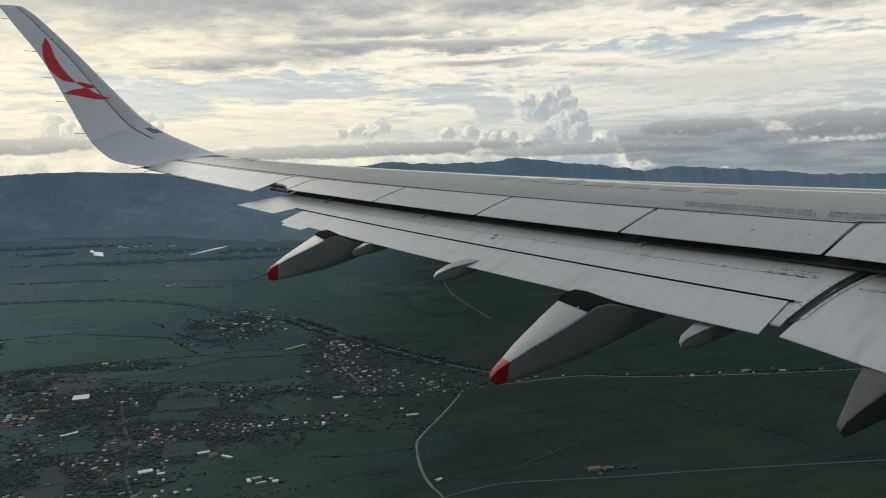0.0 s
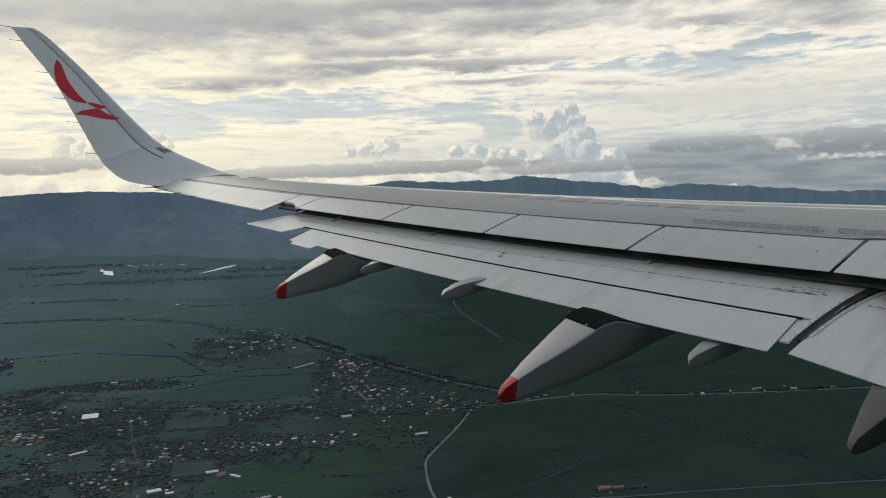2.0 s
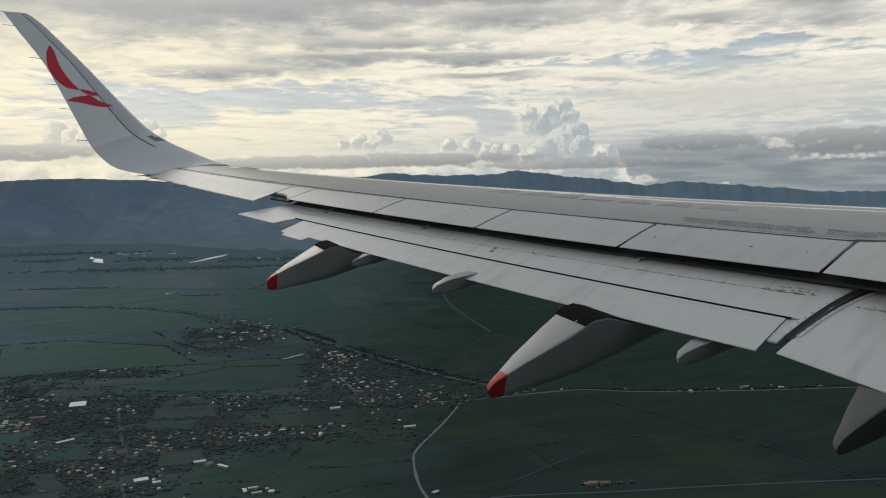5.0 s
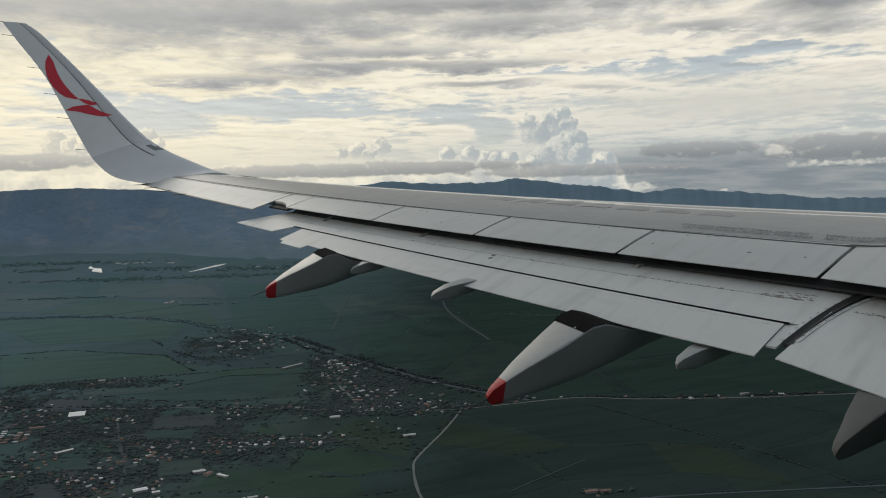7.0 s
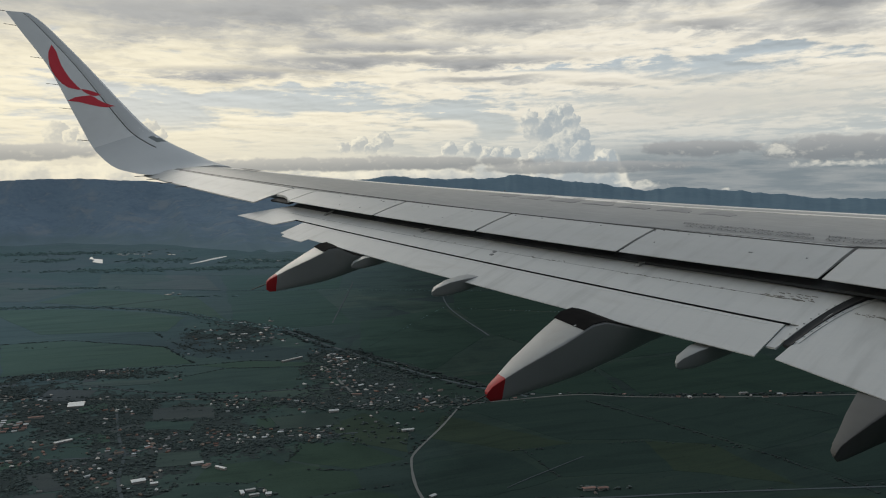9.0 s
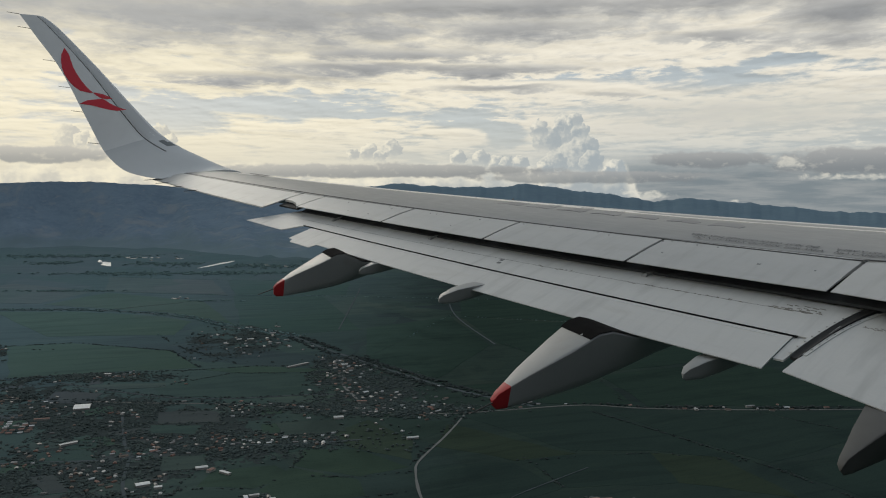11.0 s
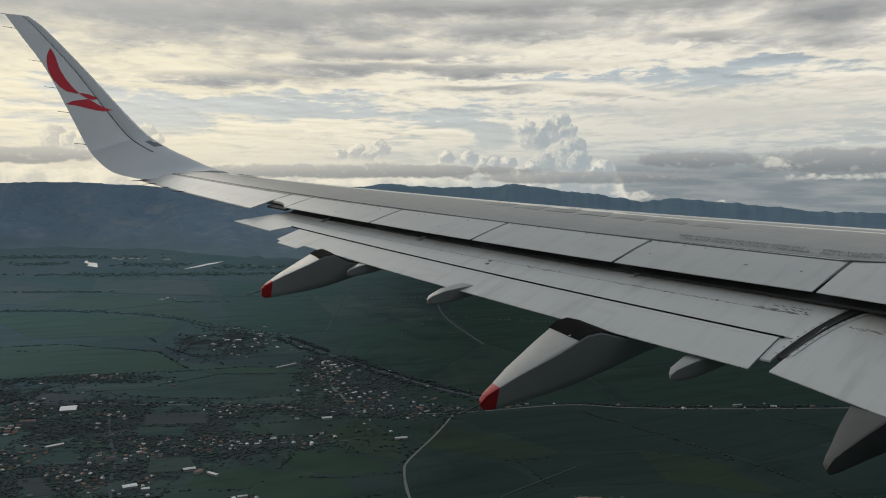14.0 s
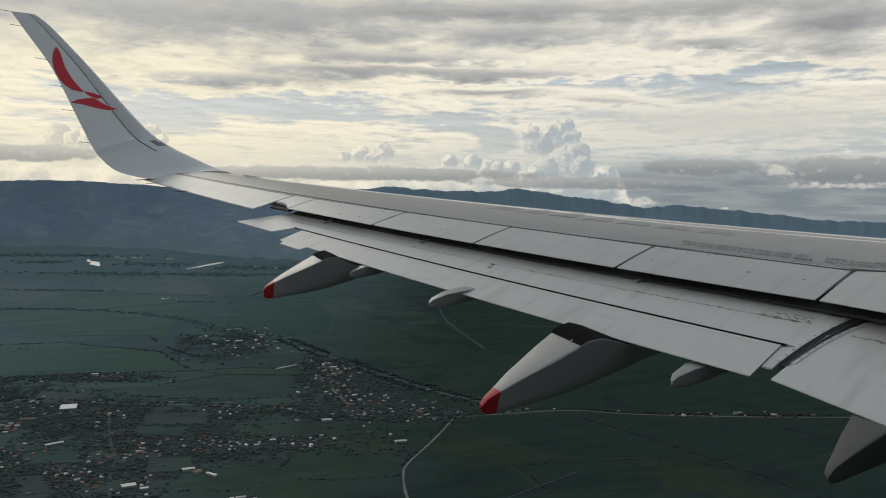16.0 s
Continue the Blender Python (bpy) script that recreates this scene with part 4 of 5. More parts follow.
FAR_CREST = ((-3.2, 0.01), (-0.5, 0.000), (-0.20, 0.001), (-0.158, 0.0068), (-0.146, 0.0102), (-0.128, 0.0070), (-0.103, 0.0077), (-0.070, 0.0116), (0.0, 0.0068), (0.048, 0.0067), (0.090, 0.0105), (0.139, 0.0030), (0.171, -0.0005),
             (0.228, -0.0103), (0.259, -0.0055), (0.319, -0.0108), (0.377, -0.0166), (0.416, -0.0205), (0.47, -0.0214), (0.8, -0.022), (3.2, 0.01))
# where the plain ends and the slopes begin
FOOT = ((-3.2, 3500), (-0.6, 3900), (-0.43, 3900), (-0.32, 3550), (-0.24, 2950), (-0.12, 2800), (0.07, 2850), (0.5, 3000), (3.2, 3500))


def range_mesh(name, table, back, r1, rough, mat, spur):
    """A range of hills round the plain: spurs and gullies run down from an uneven crest to the foot."""
    hv, rows = [], 30
    bearings = steps(-math.pi, -0.62, 60)[:-1] + steps(-0.62, 0.62, 620) + steps(0.62, math.pi, 60)[1:-1]
    for w in bearings:
        fine = noise.noise(Vector((w * 60.0, 2.3, 0))) * 0.0011 + noise.noise(Vector((w * 150.0, 2.3, 0))) * 0.0007 + noise.noise(Vector((w * 420.0, 2.3, 0))) * 0.0004
        top = r1 * (lerp_table(table, w)[0] + fine * rough) + 220
        foot = lerp_table(FOOT, w)[0] + back + 120 * noise.noise(Vector((math.sin(w) * 15, math.cos(w) * 15, 5.5))) + 60 * noise.noise(Vector((math.sin(w) * 60, math.cos(w) * 60, 2.5)))
        for j in range(rows + 1):
            f = j / rows
            r = foot + (r1 - foot) * f
            n = noise.fractal(Vector((math.sin(w) * r * 0.006, math.cos(w) * r * 0.003, 0.7)), 1.0, 2.0, 6)
            ridge = 1 - abs(noise.noise(Vector((w * 26.0 + 0.9 * f, 0.8 * f, 3.7)))) * 2
            hv.append((math.sin(w) * r, math.cos(w) * r, -6 + (top + 6) * f ** 1.7 + (n * 0.6 + ridge * 0.5) * spur * f * (1 - f) * 2.0))
        hv.append((math.sin(w) * (r1 + 900), math.cos(w) * (r1 + 900), -10))
    k, nb = rows + 2, len(bearings)
    hf = [(i * k + j, ((i + 1) % nb) * k + j, ((i + 1) % nb) * k + j + 1, i * k + j + 1) for i in range(nb) for j in range(k - 1)]
    return new(name, mesh_from(name, hv, hf, mat))


tagged(range_mesh("backdrop", NEAR_CREST, 0, 4600, 1.0, HILL, 60), "wooded hills at the plain's edge, painted blue-grey with haze", "mountains", kind="structure")
tagged(range_mesh("backdrop", FAR_CREST, 700, 4960, 1.5, FAR_HILL, 25), "mountain range behind the hills, painted slate-blue with haze", "mountains", kind="structure")


def ribbon(name, line, width, mat, label, z=0.25):
    pts = [Vector((*p, 0)) for p in line]
    fine = []
    for i in range(len(pts) - 1):
        a, b, c, d = pts[max(0, i - 1)], pts[i], pts[i + 1], pts[min(len(pts) - 1, i + 2)]
        for f in steps(0, 1, 8)[:-1]:
            fine.append(0.5 * (2 * b + (c - a) * f + (2 * a - 5 * b + 4 * c - d) * f * f + (3 * b - a - 3 * c + d) * f ** 3))
    fine.append(pts[-1])
    grid = []
    for i, p in enumerate(fine):
        d = (fine[min(i + 1, len(fine) - 1)] - fine[max(i - 1, 0)]).normalized()
        s = Vector((-d.y, d.x, 0)) * width / 2 * (1 + 0.35 * noise.noise(p * 0.05))
        grid.append([p + s + Vector((0, 0, z)), p - s + Vector((0, 0, z))])
    ob = new(name, mesh_from(name, *slab(grid, [z + 0.05] * len(grid)), mat))
    tagged(ob, label, "road", kind="structure")
    return [(p.x, p.y) for p in fine]


highway = ribbon("road", [(-528, 906), (-323, 887), (-232, 882), (-92, 851), (-6, 845), (41, 855), (131, 879), (193, 866), (296, 860), (399, 862), (497, 865), (719, 872)], 2.6, ASPHALT, "pale country road between green fields")
lane = ribbon("road", [(11, 846), (1, 803), (-10, 760), (-29, 694), (-31, 664), (-26, 616), (-18, 582), (-10, 560), (1, 500), (11, 415)], 2.0, LANE, "pale winding lane between fields", 0.3)
bottom_track = ribbon("road", [(-10, 560), (28, 580), (70, 584), (118, 586), (182, 592), (315, 599), (433, 603)], 2.2, TRACK, "narrow earth track along a field", 0.35)
diagonal = ribbon("road", [(-253, 1314), (-210, 1245), (-174, 1188), (-109, 1094), (-72, 1043), (-6, 957), (49, 903), (81, 875)], 5.0, TRACK, "tree-lined road past a village", 0.3)
upper_road = ribbon("road", [(-1226, 1646), (-855, 1614), (-706, 1613), (-536, 1551), (-454, 1497), (-367, 1403), (-253, 1317)], 5.0, TRACK, "tree-lined road through the fields", 0.35)
field_lane = ribbon("road", [(-474, 988), (-322, 915), (-239, 907), (-169, 922), (-124, 926)], 2.4, TRACK, "earth track between fields", 0.4)
ribbon("road", [(-150, 1108), (-138, 1057), (-130, 978), (-106, 907), (-92, 853)], 2.8, LANE, "pale dusty village street", 0.45)
ribbon("road", [(-510, 641), (-372, 682), (-279, 696), (-231, 741), (-157, 736), (-83, 753)], 2.6, TRACK, "dusty town street", 0.45)
ribbon("road", [(-330, 833), (-294, 745), (-271, 695), (-250, 628), (-213, 554)], 2.6, TRACK, "dusty town street", 0.5)
ribbon("road", [(-220, 1974), (-212, 1850), (-188, 1375)], 2.6, TRACK, "straight earth track across the fields", 0.5)
ribbon("road", [(-14, 1783), (3, 1522), (59, 1237)], 2.6, TRACK, "straight earth track across the fields", 0.55)
ribbon("road", [(-552, 1719), (-676, 1598)], 2.6, TRACK, "straight earth track across the fields", 0.55)
ribbon("road", [(107, 676), (56, 624), (41, 607)], 0.8, TRACK, "faint path across a field", 0.5)


def sheet(name, outline, mat, label, category, z, kind="structure"):
    fine = []
    for (x0, y0), (x1, y1) in zip(outline, outline[1:] + outline[:1]):
        for f in steps(0, 1, 7)[:-1]:
            x, y = x0 + (x1 - x0) * f, y0 + (y1 - y0) * f
            q = Vector((x * 0.035, y * 0.035, 0.4))
            fine.append((x + 3.0 * noise.noise(q), y + 5.0 * noise.noise(q + Vector((9, 4, 0)))))
    n = len(fine)
    verts = [(x, y, z) for x, y in fine] + [(x, y, -0.3) for x, y in fine]
    faces = [tuple(range(n)), tuple(range(2 * n - 1, n - 1, -1))] + [(i, (i + 1) % n, n + (i + 1) % n, n + i) for i in range(n)]
    ob = new(name, mesh_from(name, verts, faces, mat, False))
    return tagged(ob, label, category, kind=kind)


def river(points, widths):
    """A bend of water: a strip that swells and narrows."""
    grid = []
    for i in range(len(points)):
        p, q = points[max(0, i - 1)], points[min(len(points) - 1, i + 1)]
        d = Vector((q[0] - p[0], q[1] - p[1], 0)).normalized()
        s = Vector((-d.y, d.x, 0)) * widths[i]
        c = Vector((*points[i], 0.8))
        grid.append([c + s, c - s])
    tagged(new("water", mesh_from("water", *slab(grid, [0.9] * len(grid)), WATER)), "bright bend of a river on the plain", "river", kind="structure")


river([(-1188, 2846), (-1156, 2769), (-1116, 2727), (-1089, 2652), (-1050, 2591)], [2, 7, 12, 15, 3])
river([(-762, 2520), (-750, 2580), (-742, 2650), (-732, 2720), (-722, 2790)], [2, 7, 9, 12, 3])

# fields that stand out, each by its corners
CANE, PASTURE, PLOUGHED, PALE = "broad green cane field", "green pasture field", "bare brown ploughed plot", "pale dry pasture plot"
FIELDS = [
    (((-192, 668), (-145, 678), (-129, 655), (-151, 628), (-195, 628)), GREEN, PASTURE), (((-131, 722), (-85, 724), (-38, 680), (-75, 654), (-129, 679)), GREEN, PASTURE),
    (((-131, 674), (-77, 648), (-64, 614), (-114, 589), (-146, 622)), GREEN, PASTURE), (((-195, 622), (-153, 620), (-119, 588), (-172, 566), (-232, 587)), SOD, PASTURE),
    (((-116, 583), (-61, 609), (-39, 596), (-25, 565), (-77, 536)), GREEN, PASTURE), (((-173, 562), (-119, 582), (-79, 532), (-116, 499), (-194, 509)), SOD, PASTURE),
    (((-113, 779), (-84, 817), (-37, 761), (-35, 696), (-93, 729)), OLIVE, "olive pasture with single trees"), (((-73, 819), (-7, 820), (-13, 773), (-33, 752)), SOD, PASTURE)]
FIELDS += [
    (((57, 706), (166, 714), (172, 641), (84, 627)), CROP, CANE), (((-7, 808), (101, 712), (50, 695), (-16, 733)), OLIVE, PASTURE), (((166, 714), (220, 700), (250, 607), (172, 641)), OLIVE, PASTURE),
    (((10, 832), (127, 869), (159, 812), (102, 717)), CROP, CANE), (((-21, 680), (47, 691), (80, 625), (28, 590), (-16, 592)), CROP, CANE), (((151, 838), (191, 771), (241, 691), (170, 719), (106, 720)), CROP, CANE),
    (((158, 846), (304, 848), (378, 770), (256, 688), (197, 776)), CROP, CANE), (((311, 850), (455, 855), (449, 723), (395, 734)), CROP, CANE), (((260, 676), (390, 755), (409, 638), (297, 609)), CROP, CANE),
    (((-3, 542), (76, 574), (183, 577), (291, 581), (295, 522), (86, 489)), OLIVE, CANE)]
FIELDS += [
    (((-649, 1221), (-563, 1248), (-399, 1185), (-325, 1069), (-415, 1048), (-536, 1010)), GREEN, PASTURE), (((-343, 956), (-273, 1036), (-183, 1039), (-169, 920), (-239, 911), (-322, 921)), SOD, PASTURE),
    (((-314, 1056), (-264, 1083), (-155, 1061), (-183, 1042), (-273, 1039)), GREEN, PASTURE), (((-819, 1690), (-532, 1573), (-372, 1427), (-511, 1732), (-775, 1899)), GREEN, PASTURE),
    (((-865, 1587), (-711, 1590), (-538, 1530), (-455, 1462), (-440, 1323), (-633, 1309)), GREEN, PASTURE), (((-478, 1835), (-284, 1826), (-153, 1372), (-250, 1336), (-362, 1430)), CANE_FAR, CANE),
    (((-579, 2173), (-262, 2132), (-236, 1846), (-477, 1845)), CANE_FAR, CANE), (((-144, 1387), (-10, 1523), (51, 1232), (-19, 1012), (-118, 1133)), CANE_FAR, CANE), (((95, 885), (187, 880), (167, 1014), (9, 971)), CANE_FAR, CANE),
    (((202, 876), (435, 875), (388, 1123), (174, 1024)), CANE_FAR, CANE), (((66, 1245), (174, 1037), (374, 1138), (292, 1414), (12, 1514)), CANE_FAR, CANE), (((-917, 2256), (-618, 2167), (-495, 1853), (-793, 1919)), DRY, PALE),
    (((-1087, 2093), (-814, 1928), (-839, 1704), (-1193, 1751)), DRY, PALE), (((11, 1772), (304, 1721), (291, 1429), (12, 1525)), CANE_FAR, CANE)]
FIELDS += [(((-333, 650), (-314, 657), (-287, 619), (-301, 612)), BARE, PLOUGHED), (((-318, 604), (-289, 613), (-279, 590), (-305, 579)), BARE, PLOUGHED), (((-174, 809), (-118, 821), (-100, 779), (-156, 767)), DRY, PALE),
           (((-298, 850), (-239, 854), (-226, 812), (-286, 808)), BARE, PLOUGHED), (((-291, 801), (-241, 799), (-238, 771), (-283, 771)), SOD, PASTURE), (((-423, 972), (-339, 984), (-331, 959), (-409, 945)), DRY, PALE),
           (((-359, 714), (-316, 724), (-298, 691), (-340, 681)), SOD, PASTURE), (((-447, 938), (-389, 933), (-383, 884), (-436, 887)), BARE, PLOUGHED), (((-246, 699), (-211, 709), (-200, 675), (-233, 664)), DRY, PALE)]
for i, (corners, mat, label) in enumerate(FIELDS):
    sheet("field", list(corners), mat, label, "field", 0.06 + 0.006 * i)


def in_field(x, y):
    for corners, mat, label in FIELDS:
        odd = False
        for (x0, y0), (x1, y1) in zip(corners, corners[1:] + corners[:1]):
            if (y0 > y) != (y1 > y) and x < x0 + (x1 - x0) * (y - y0) / (y1 - y0):
                odd = not odd
        if odd:
            return True
    return False


# ---- houses ----
def house_mesh(name, w, d, h, ridge):
    v = [(-w / 2, -d / 2, 0), (w / 2, -d / 2, 0), (w / 2, d / 2, 0), (-w / 2, d / 2, 0), (-w / 2, -d / 2, h), (w / 2, -d / 2, h), (w / 2, d / 2, h), (-w / 2, d / 2, h), (-w / 2, 0, h + ridge), (w / 2, 0, h + ridge)]
    f = [(0, 1, 5, 4), (2, 3, 7, 6), (1, 2, 6, 9, 5), (3, 0, 4, 8, 7), (0, 3, 2, 1)]
    return mesh_from(name, v, f, WALLS, False)


def roof_mesh(name, w, d, h, ridge, mat):
    e, t = 0.35, 0.14
    prof = [(-d / 2 - e, h - e * 2 * ridge / d), (0, h + ridge), (d / 2 + e, h - e * 2 * ridge / d)]
    v = [(x, y, z + dz) for x in (-w / 2 - e, w / 2 + e) for dz in (0.02, t) for y, z in prof]
    f = [(3, 4, 10, 9), (4, 5, 11, 10), (0, 6, 7, 1), (1, 7, 8, 2), (0, 1, 4, 3), (1, 2, 5, 4), (6, 9, 10, 7), (7, 10, 11, 8), (0, 3, 9, 6), (2, 8, 11, 5)]
    return mesh_from(name, v, f, mat, False)


KINDS = []
for i, (w, d, h, r) in enumerate(((4.2, 2.8, 1.05, 0.5), (3.4, 2.4, 0.95, 0.45), (5.6, 3.0, 1.1, 0.5), (2.8, 2.0, 0.85, 0.35))):
    for mat in ROOFS:
        KINDS.append((house_mesh("house", w, d, h, r), roof_mesh("roof", w, d, h, r, mat), mat))
LABELS = {ROOFS[0]: "small house with a white sheet roof", ROOFS[1]: "small house with a grey zinc roof", ROOFS[2]: "small house with a terracotta tile roof", ROOFS[3]: "small house with an old brown roof"}


def place_house(x, y, turn, kind, scale=1.0):
    walls, roof, mat = kind
    ob = new("house", walls)
    ob.matrix_world = Matrix.Translation((x, y, 0)) @ Matrix.Rotation(turn, 4, "Z") @ Matrix.Scale(scale, 4)
    r = new("roof", roof)
    r.parent = ob
    return tagged(ob, LABELS[mat], "house", "houses of the villages")


rng = random.Random(11)
taken = []


def free_spot(x, y, gap):
    for p, q, g in taken:
        if abs(p - x) < gap + g and abs(q - y) < gap + g:
            return False
    taken.append((x, y, gap))
    return True


fv = {m: ([], []) for m in ROOFS}


def far_house(x, y, w, d, t, mat):
    """One small gabled house added to the mass of far ones."""
    V, Fc = fv[mat]
    b = len(V)
    for px_, py_, pz in ((-w, -d, 0), (w, -d, 0), (w, d, 0), (-w, d, 0), (-w, -d, 2), (w, -d, 2), (w, d, 2), (-w, d, 2), (-w, 0, 3), (w, 0, 3)):
        px_, py_ = px_ / 2, py_ / 2
        V.append((x + px_ * math.cos(t) - py_ * math.sin(t), y + px_ * math.sin(t) + py_ * math.cos(t), pz * 0.5))
    Fc += [tuple(b + i for i in q) for q in ((0, 1, 5, 4), (2, 3, 7, 6), (1, 2, 6, 9, 5), (3, 0, 4, 8, 7), (4, 5, 9, 8), (6, 7, 8, 9))]


# large sheds and halls first
def shed(x, y, w, d, turn, mat, label):
    ob = new("shed", house_mesh("shed", w, d, 1.8, d * 0.09))
    ob.matrix_world = Matrix.Translation((x, y, 0)) @ Matrix.Rotation(turn, 4, "Z")
    r = new("roof", roof_mesh("roof", w, d, 1.8, d * 0.09, mat))
    r.parent = ob
    tagged(ob, label, "shed")
    taken.append((x, y, max(w, d) * 0.55))


for x, y, w, d, turn, k in ((-384, 866, 15.2, 18.72, 0.3, 0), (-340, 736, 15.2, 3.9, 0.8, 0), (-114, 826, 9.12, 5.46, 0.3, 0), (-38, 756, 10.64, 3.9, 0.3, 0), (-236, 631, 9.88, 6.24, 0.5, 0), (-222, 625, 5.32, 3.12, 0.3, 0), (-146, 608, 6.84, 2.34, 0.4, 0), (-151, 603, 2.28, 7.02, 0.4, 0), (-141, 598, 6.84, 2.34, 0.4, 0),
                            (-201, 1082, 34.96, 3.9, 0.95, 1), (-98, 891, 9.88, 3.12, 0.1, 2), (-403, 818, 13.68, 3.12, 0.3, 2), (-203, 671, 9.12, 4.68, 0.4, 0), (-194, 665, 6.84, 3.9, 1.2, 2), (-181, 659, 10.64, 2.34, -0.6, 0), (-131, 600, 3.8, 3.9, 0.2, 0), (99, 601, 9.12, 3.12, 0.2, 2), (109, 601, 7.6, 3.12, 0.2, 2),
                            (-423, 1027, 7.6, 3.12, 0.2, 0), (-141, 1085, 7.6, 4.68, 0.2, 0), (-308, 1276, 9.88, 3.9, 0.2, 0), (-277, 700, 6.84, 3.9, 0.5, 3), (303, 871, 9.12, 3.12, 0.25, 1)):
    shed(x, y, w, d, turn, ROOFS[k], ("long shed with a white metal roof", "long shed with a grey zinc roof", "long building with a terracotta tile roof", "low hall with an old brown roof")[k])


def street(points, count, spread, weights=(3, 4, 2, 3), scale=1.0, single=0.5):
    """Houses strung loosely along a line."""
    for _ in range(count):
        i = rng.randrange(len(points) - 1)
        f = rng.random()
        (x0, y0), (x1, y1) = points[i], points[i + 1]
        x, y = x0 + (x1 - x0) * f + rng.gauss(0, spread), y0 + (y1 - y0) * f + rng.gauss(0, spread * 1.2)
        if not free_spot(x, y, 1.7 * scale):
            continue
        k = rng.choices(range(4), weights)[0]
        turn = math.atan2(y1 - y0, x1 - x0) + rng.choice((0, math.pi / 2)) + rng.gauss(0, 0.15)
        if rng.random() > single:
            far_house(x, y, scale * rng.uniform(2.1, 5.2), scale * rng.uniform(1.8, 3.4), turn, ROOFS[k])
        else:
            place_house(x, y, turn, KINDS[rng.randrange(4) * 4 + k], scale * rng.uniform(0.6, 1.1))


# terracotta terraces at the town's edge
for i in range(7):
    for j in range(6):
        x, y = -451 + 7.6 * i + 2.0 * j + rng.gauss(0, 1.0), 805 - 7.2 * j + 1.0 * i + rng.gauss(0, 1.0)
        if rng.random() < 0.85 and free_spot(x, y, 2.4):
            place_house(x, y, 0.3 + rng.gauss(0, 0.1), KINDS[rng.choice((2, 2, 3, 6, 0, 1))], rng.uniform(0.9, 1.2))
street([(-287, 698), (-270, 707), (-253, 728), (-231, 754)], 29, 9.0, (2, 5, 4, 3))
street([(-215, 730), (-189, 734), (-157, 742), (-113, 752)], 37, 9.0, (3, 5, 3, 3))
street([(-207, 741), (-166, 761), (-128, 765)], 16, 8.0, (2, 5, 2, 4))
street([(-300, 662), (-282, 644), (-256, 626), (-229, 642)], 27, 7.0, (3, 5, 4, 2))
street([(-232, 583), (-213, 575), (-192, 586)], 15, 6.0, (3, 5, 2, 3))
street([(-253, 560), (-213, 546), (-183, 550)], 12, 7.0, (3, 5, 2, 3))
street([(-333, 710), (-364, 734), (-352, 671), (-393, 694)], 25, 9.0, (2, 5, 4, 3))
street([(-331, 809), (-319, 835), (-349, 853)], 16, 8.0, (3, 5, 3, 3))
street([(-422, 859), (-473, 895), (-513, 936)], 16, 10.0, (3, 5, 3, 3))
street([(-431, 1014), (-408, 1019)], 5, 5.0, (4, 4, 1, 2))
street([(-329, 988), (-309, 988)], 4, 5.0, (4, 4, 1, 2))
street([(-277, 877), (-181, 873), (-92, 854)], 15, 8.0, (2, 5, 3, 3))
street([(-99, 862), (-46, 865), (-5, 850)], 21, 12.0, (3, 5, 3, 3))
street([(-140, 980), (-106, 943), (-71, 906), (-46, 879)], 35, 16.0, (3, 5, 2, 3), 1.15)
street([(-151, 1101), (-138, 1057), (-130, 978)], 25, 12.0, (3, 5, 1, 3), 1.2)
street([(-188, 1152), (-151, 1101), (-120, 1066)], 16, 10.0, (3, 5, 1, 3), 1.25)
street([(-329, 1387), (-295, 1331), (-263, 1262), (-221, 1202)], 27, 18.0, (4, 5, 1, 2), 1.5, 0.3)
street([(-370, 1341), (-327, 1275), (-296, 1183)], 14, 20.0, (3, 5, 1, 2), 1.4, 0.3)
street([(-697, 1189), (-632, 1157), (-603, 1118)], 11, 14.0, (3, 5, 1, 2), 1.4, 0.3)
street([(-568, 948), (-487, 864), (-438, 804)], 25, 16.0, (3, 5, 4, 3))
street([(232, 866), (275, 862), (317, 863), (364, 862)], 10, 4.0, (2, 5, 2, 3), 1.2)
street([(92, 597), (121, 600)], 7, 3.0, (1, 2, 6, 5), 0.9)
street([(-82, 813), (-47, 776)], 4, 6.0, (2, 5, 1, 3))
street([(-409, 626), (-346, 599), (-295, 557)], 16, 9.0, (3, 5, 3, 3))
street([(-1151, 2961), (-997, 2900), (-841, 2820)], 16, 26.0, (6, 3, 0, 1), 4.0, 0.0)
street([(-600, 2648), (-461, 2581)], 5, 24.0, (6, 3, 0, 1), 3.6, 0.0)
street([(-611, 1802), (-564, 1777)], 6, 10.0, (6, 3, 0, 1), 2.2, 0.0)
for line, every in ((highway, 4), (diagonal, 3), (lane, 9)):
    for x, y in line[2::every]:
        if rng.random() < 0.5 and free_spot(x + 6, y + 7, 3):
            place_house(x + 6, y + 7, rng.random(), KINDS[rng.randrange(16)], 0.9)


# ---- woods, hedges and gardens ----
VILLAGES = ((-244, 740, 96, 46, 1.0), (-320, 665, 88, 49, 1.0), (-147, 746, 56, 21, 0.95), (-126, 862, 136, 20, 0.85), (-97, 948, 48, 68, 0.95), (-146, 1066, 36, 61, 0.9), (-326, 1288, 56, 122, 0.75), (-330, 833, 112, 57, 0.95),
            (-419, 1016, 64, 20, 0.8), (-516, 912, 104, 68, 0.95), (-222, 573, 56, 30, 0.9), (-146, 602, 14, 7, 0.5), (-678, 1161, 104, 46, 0.8), (-54, 859, 48, 23, 0.95), (-378, 604, 88, 38, 0.9))


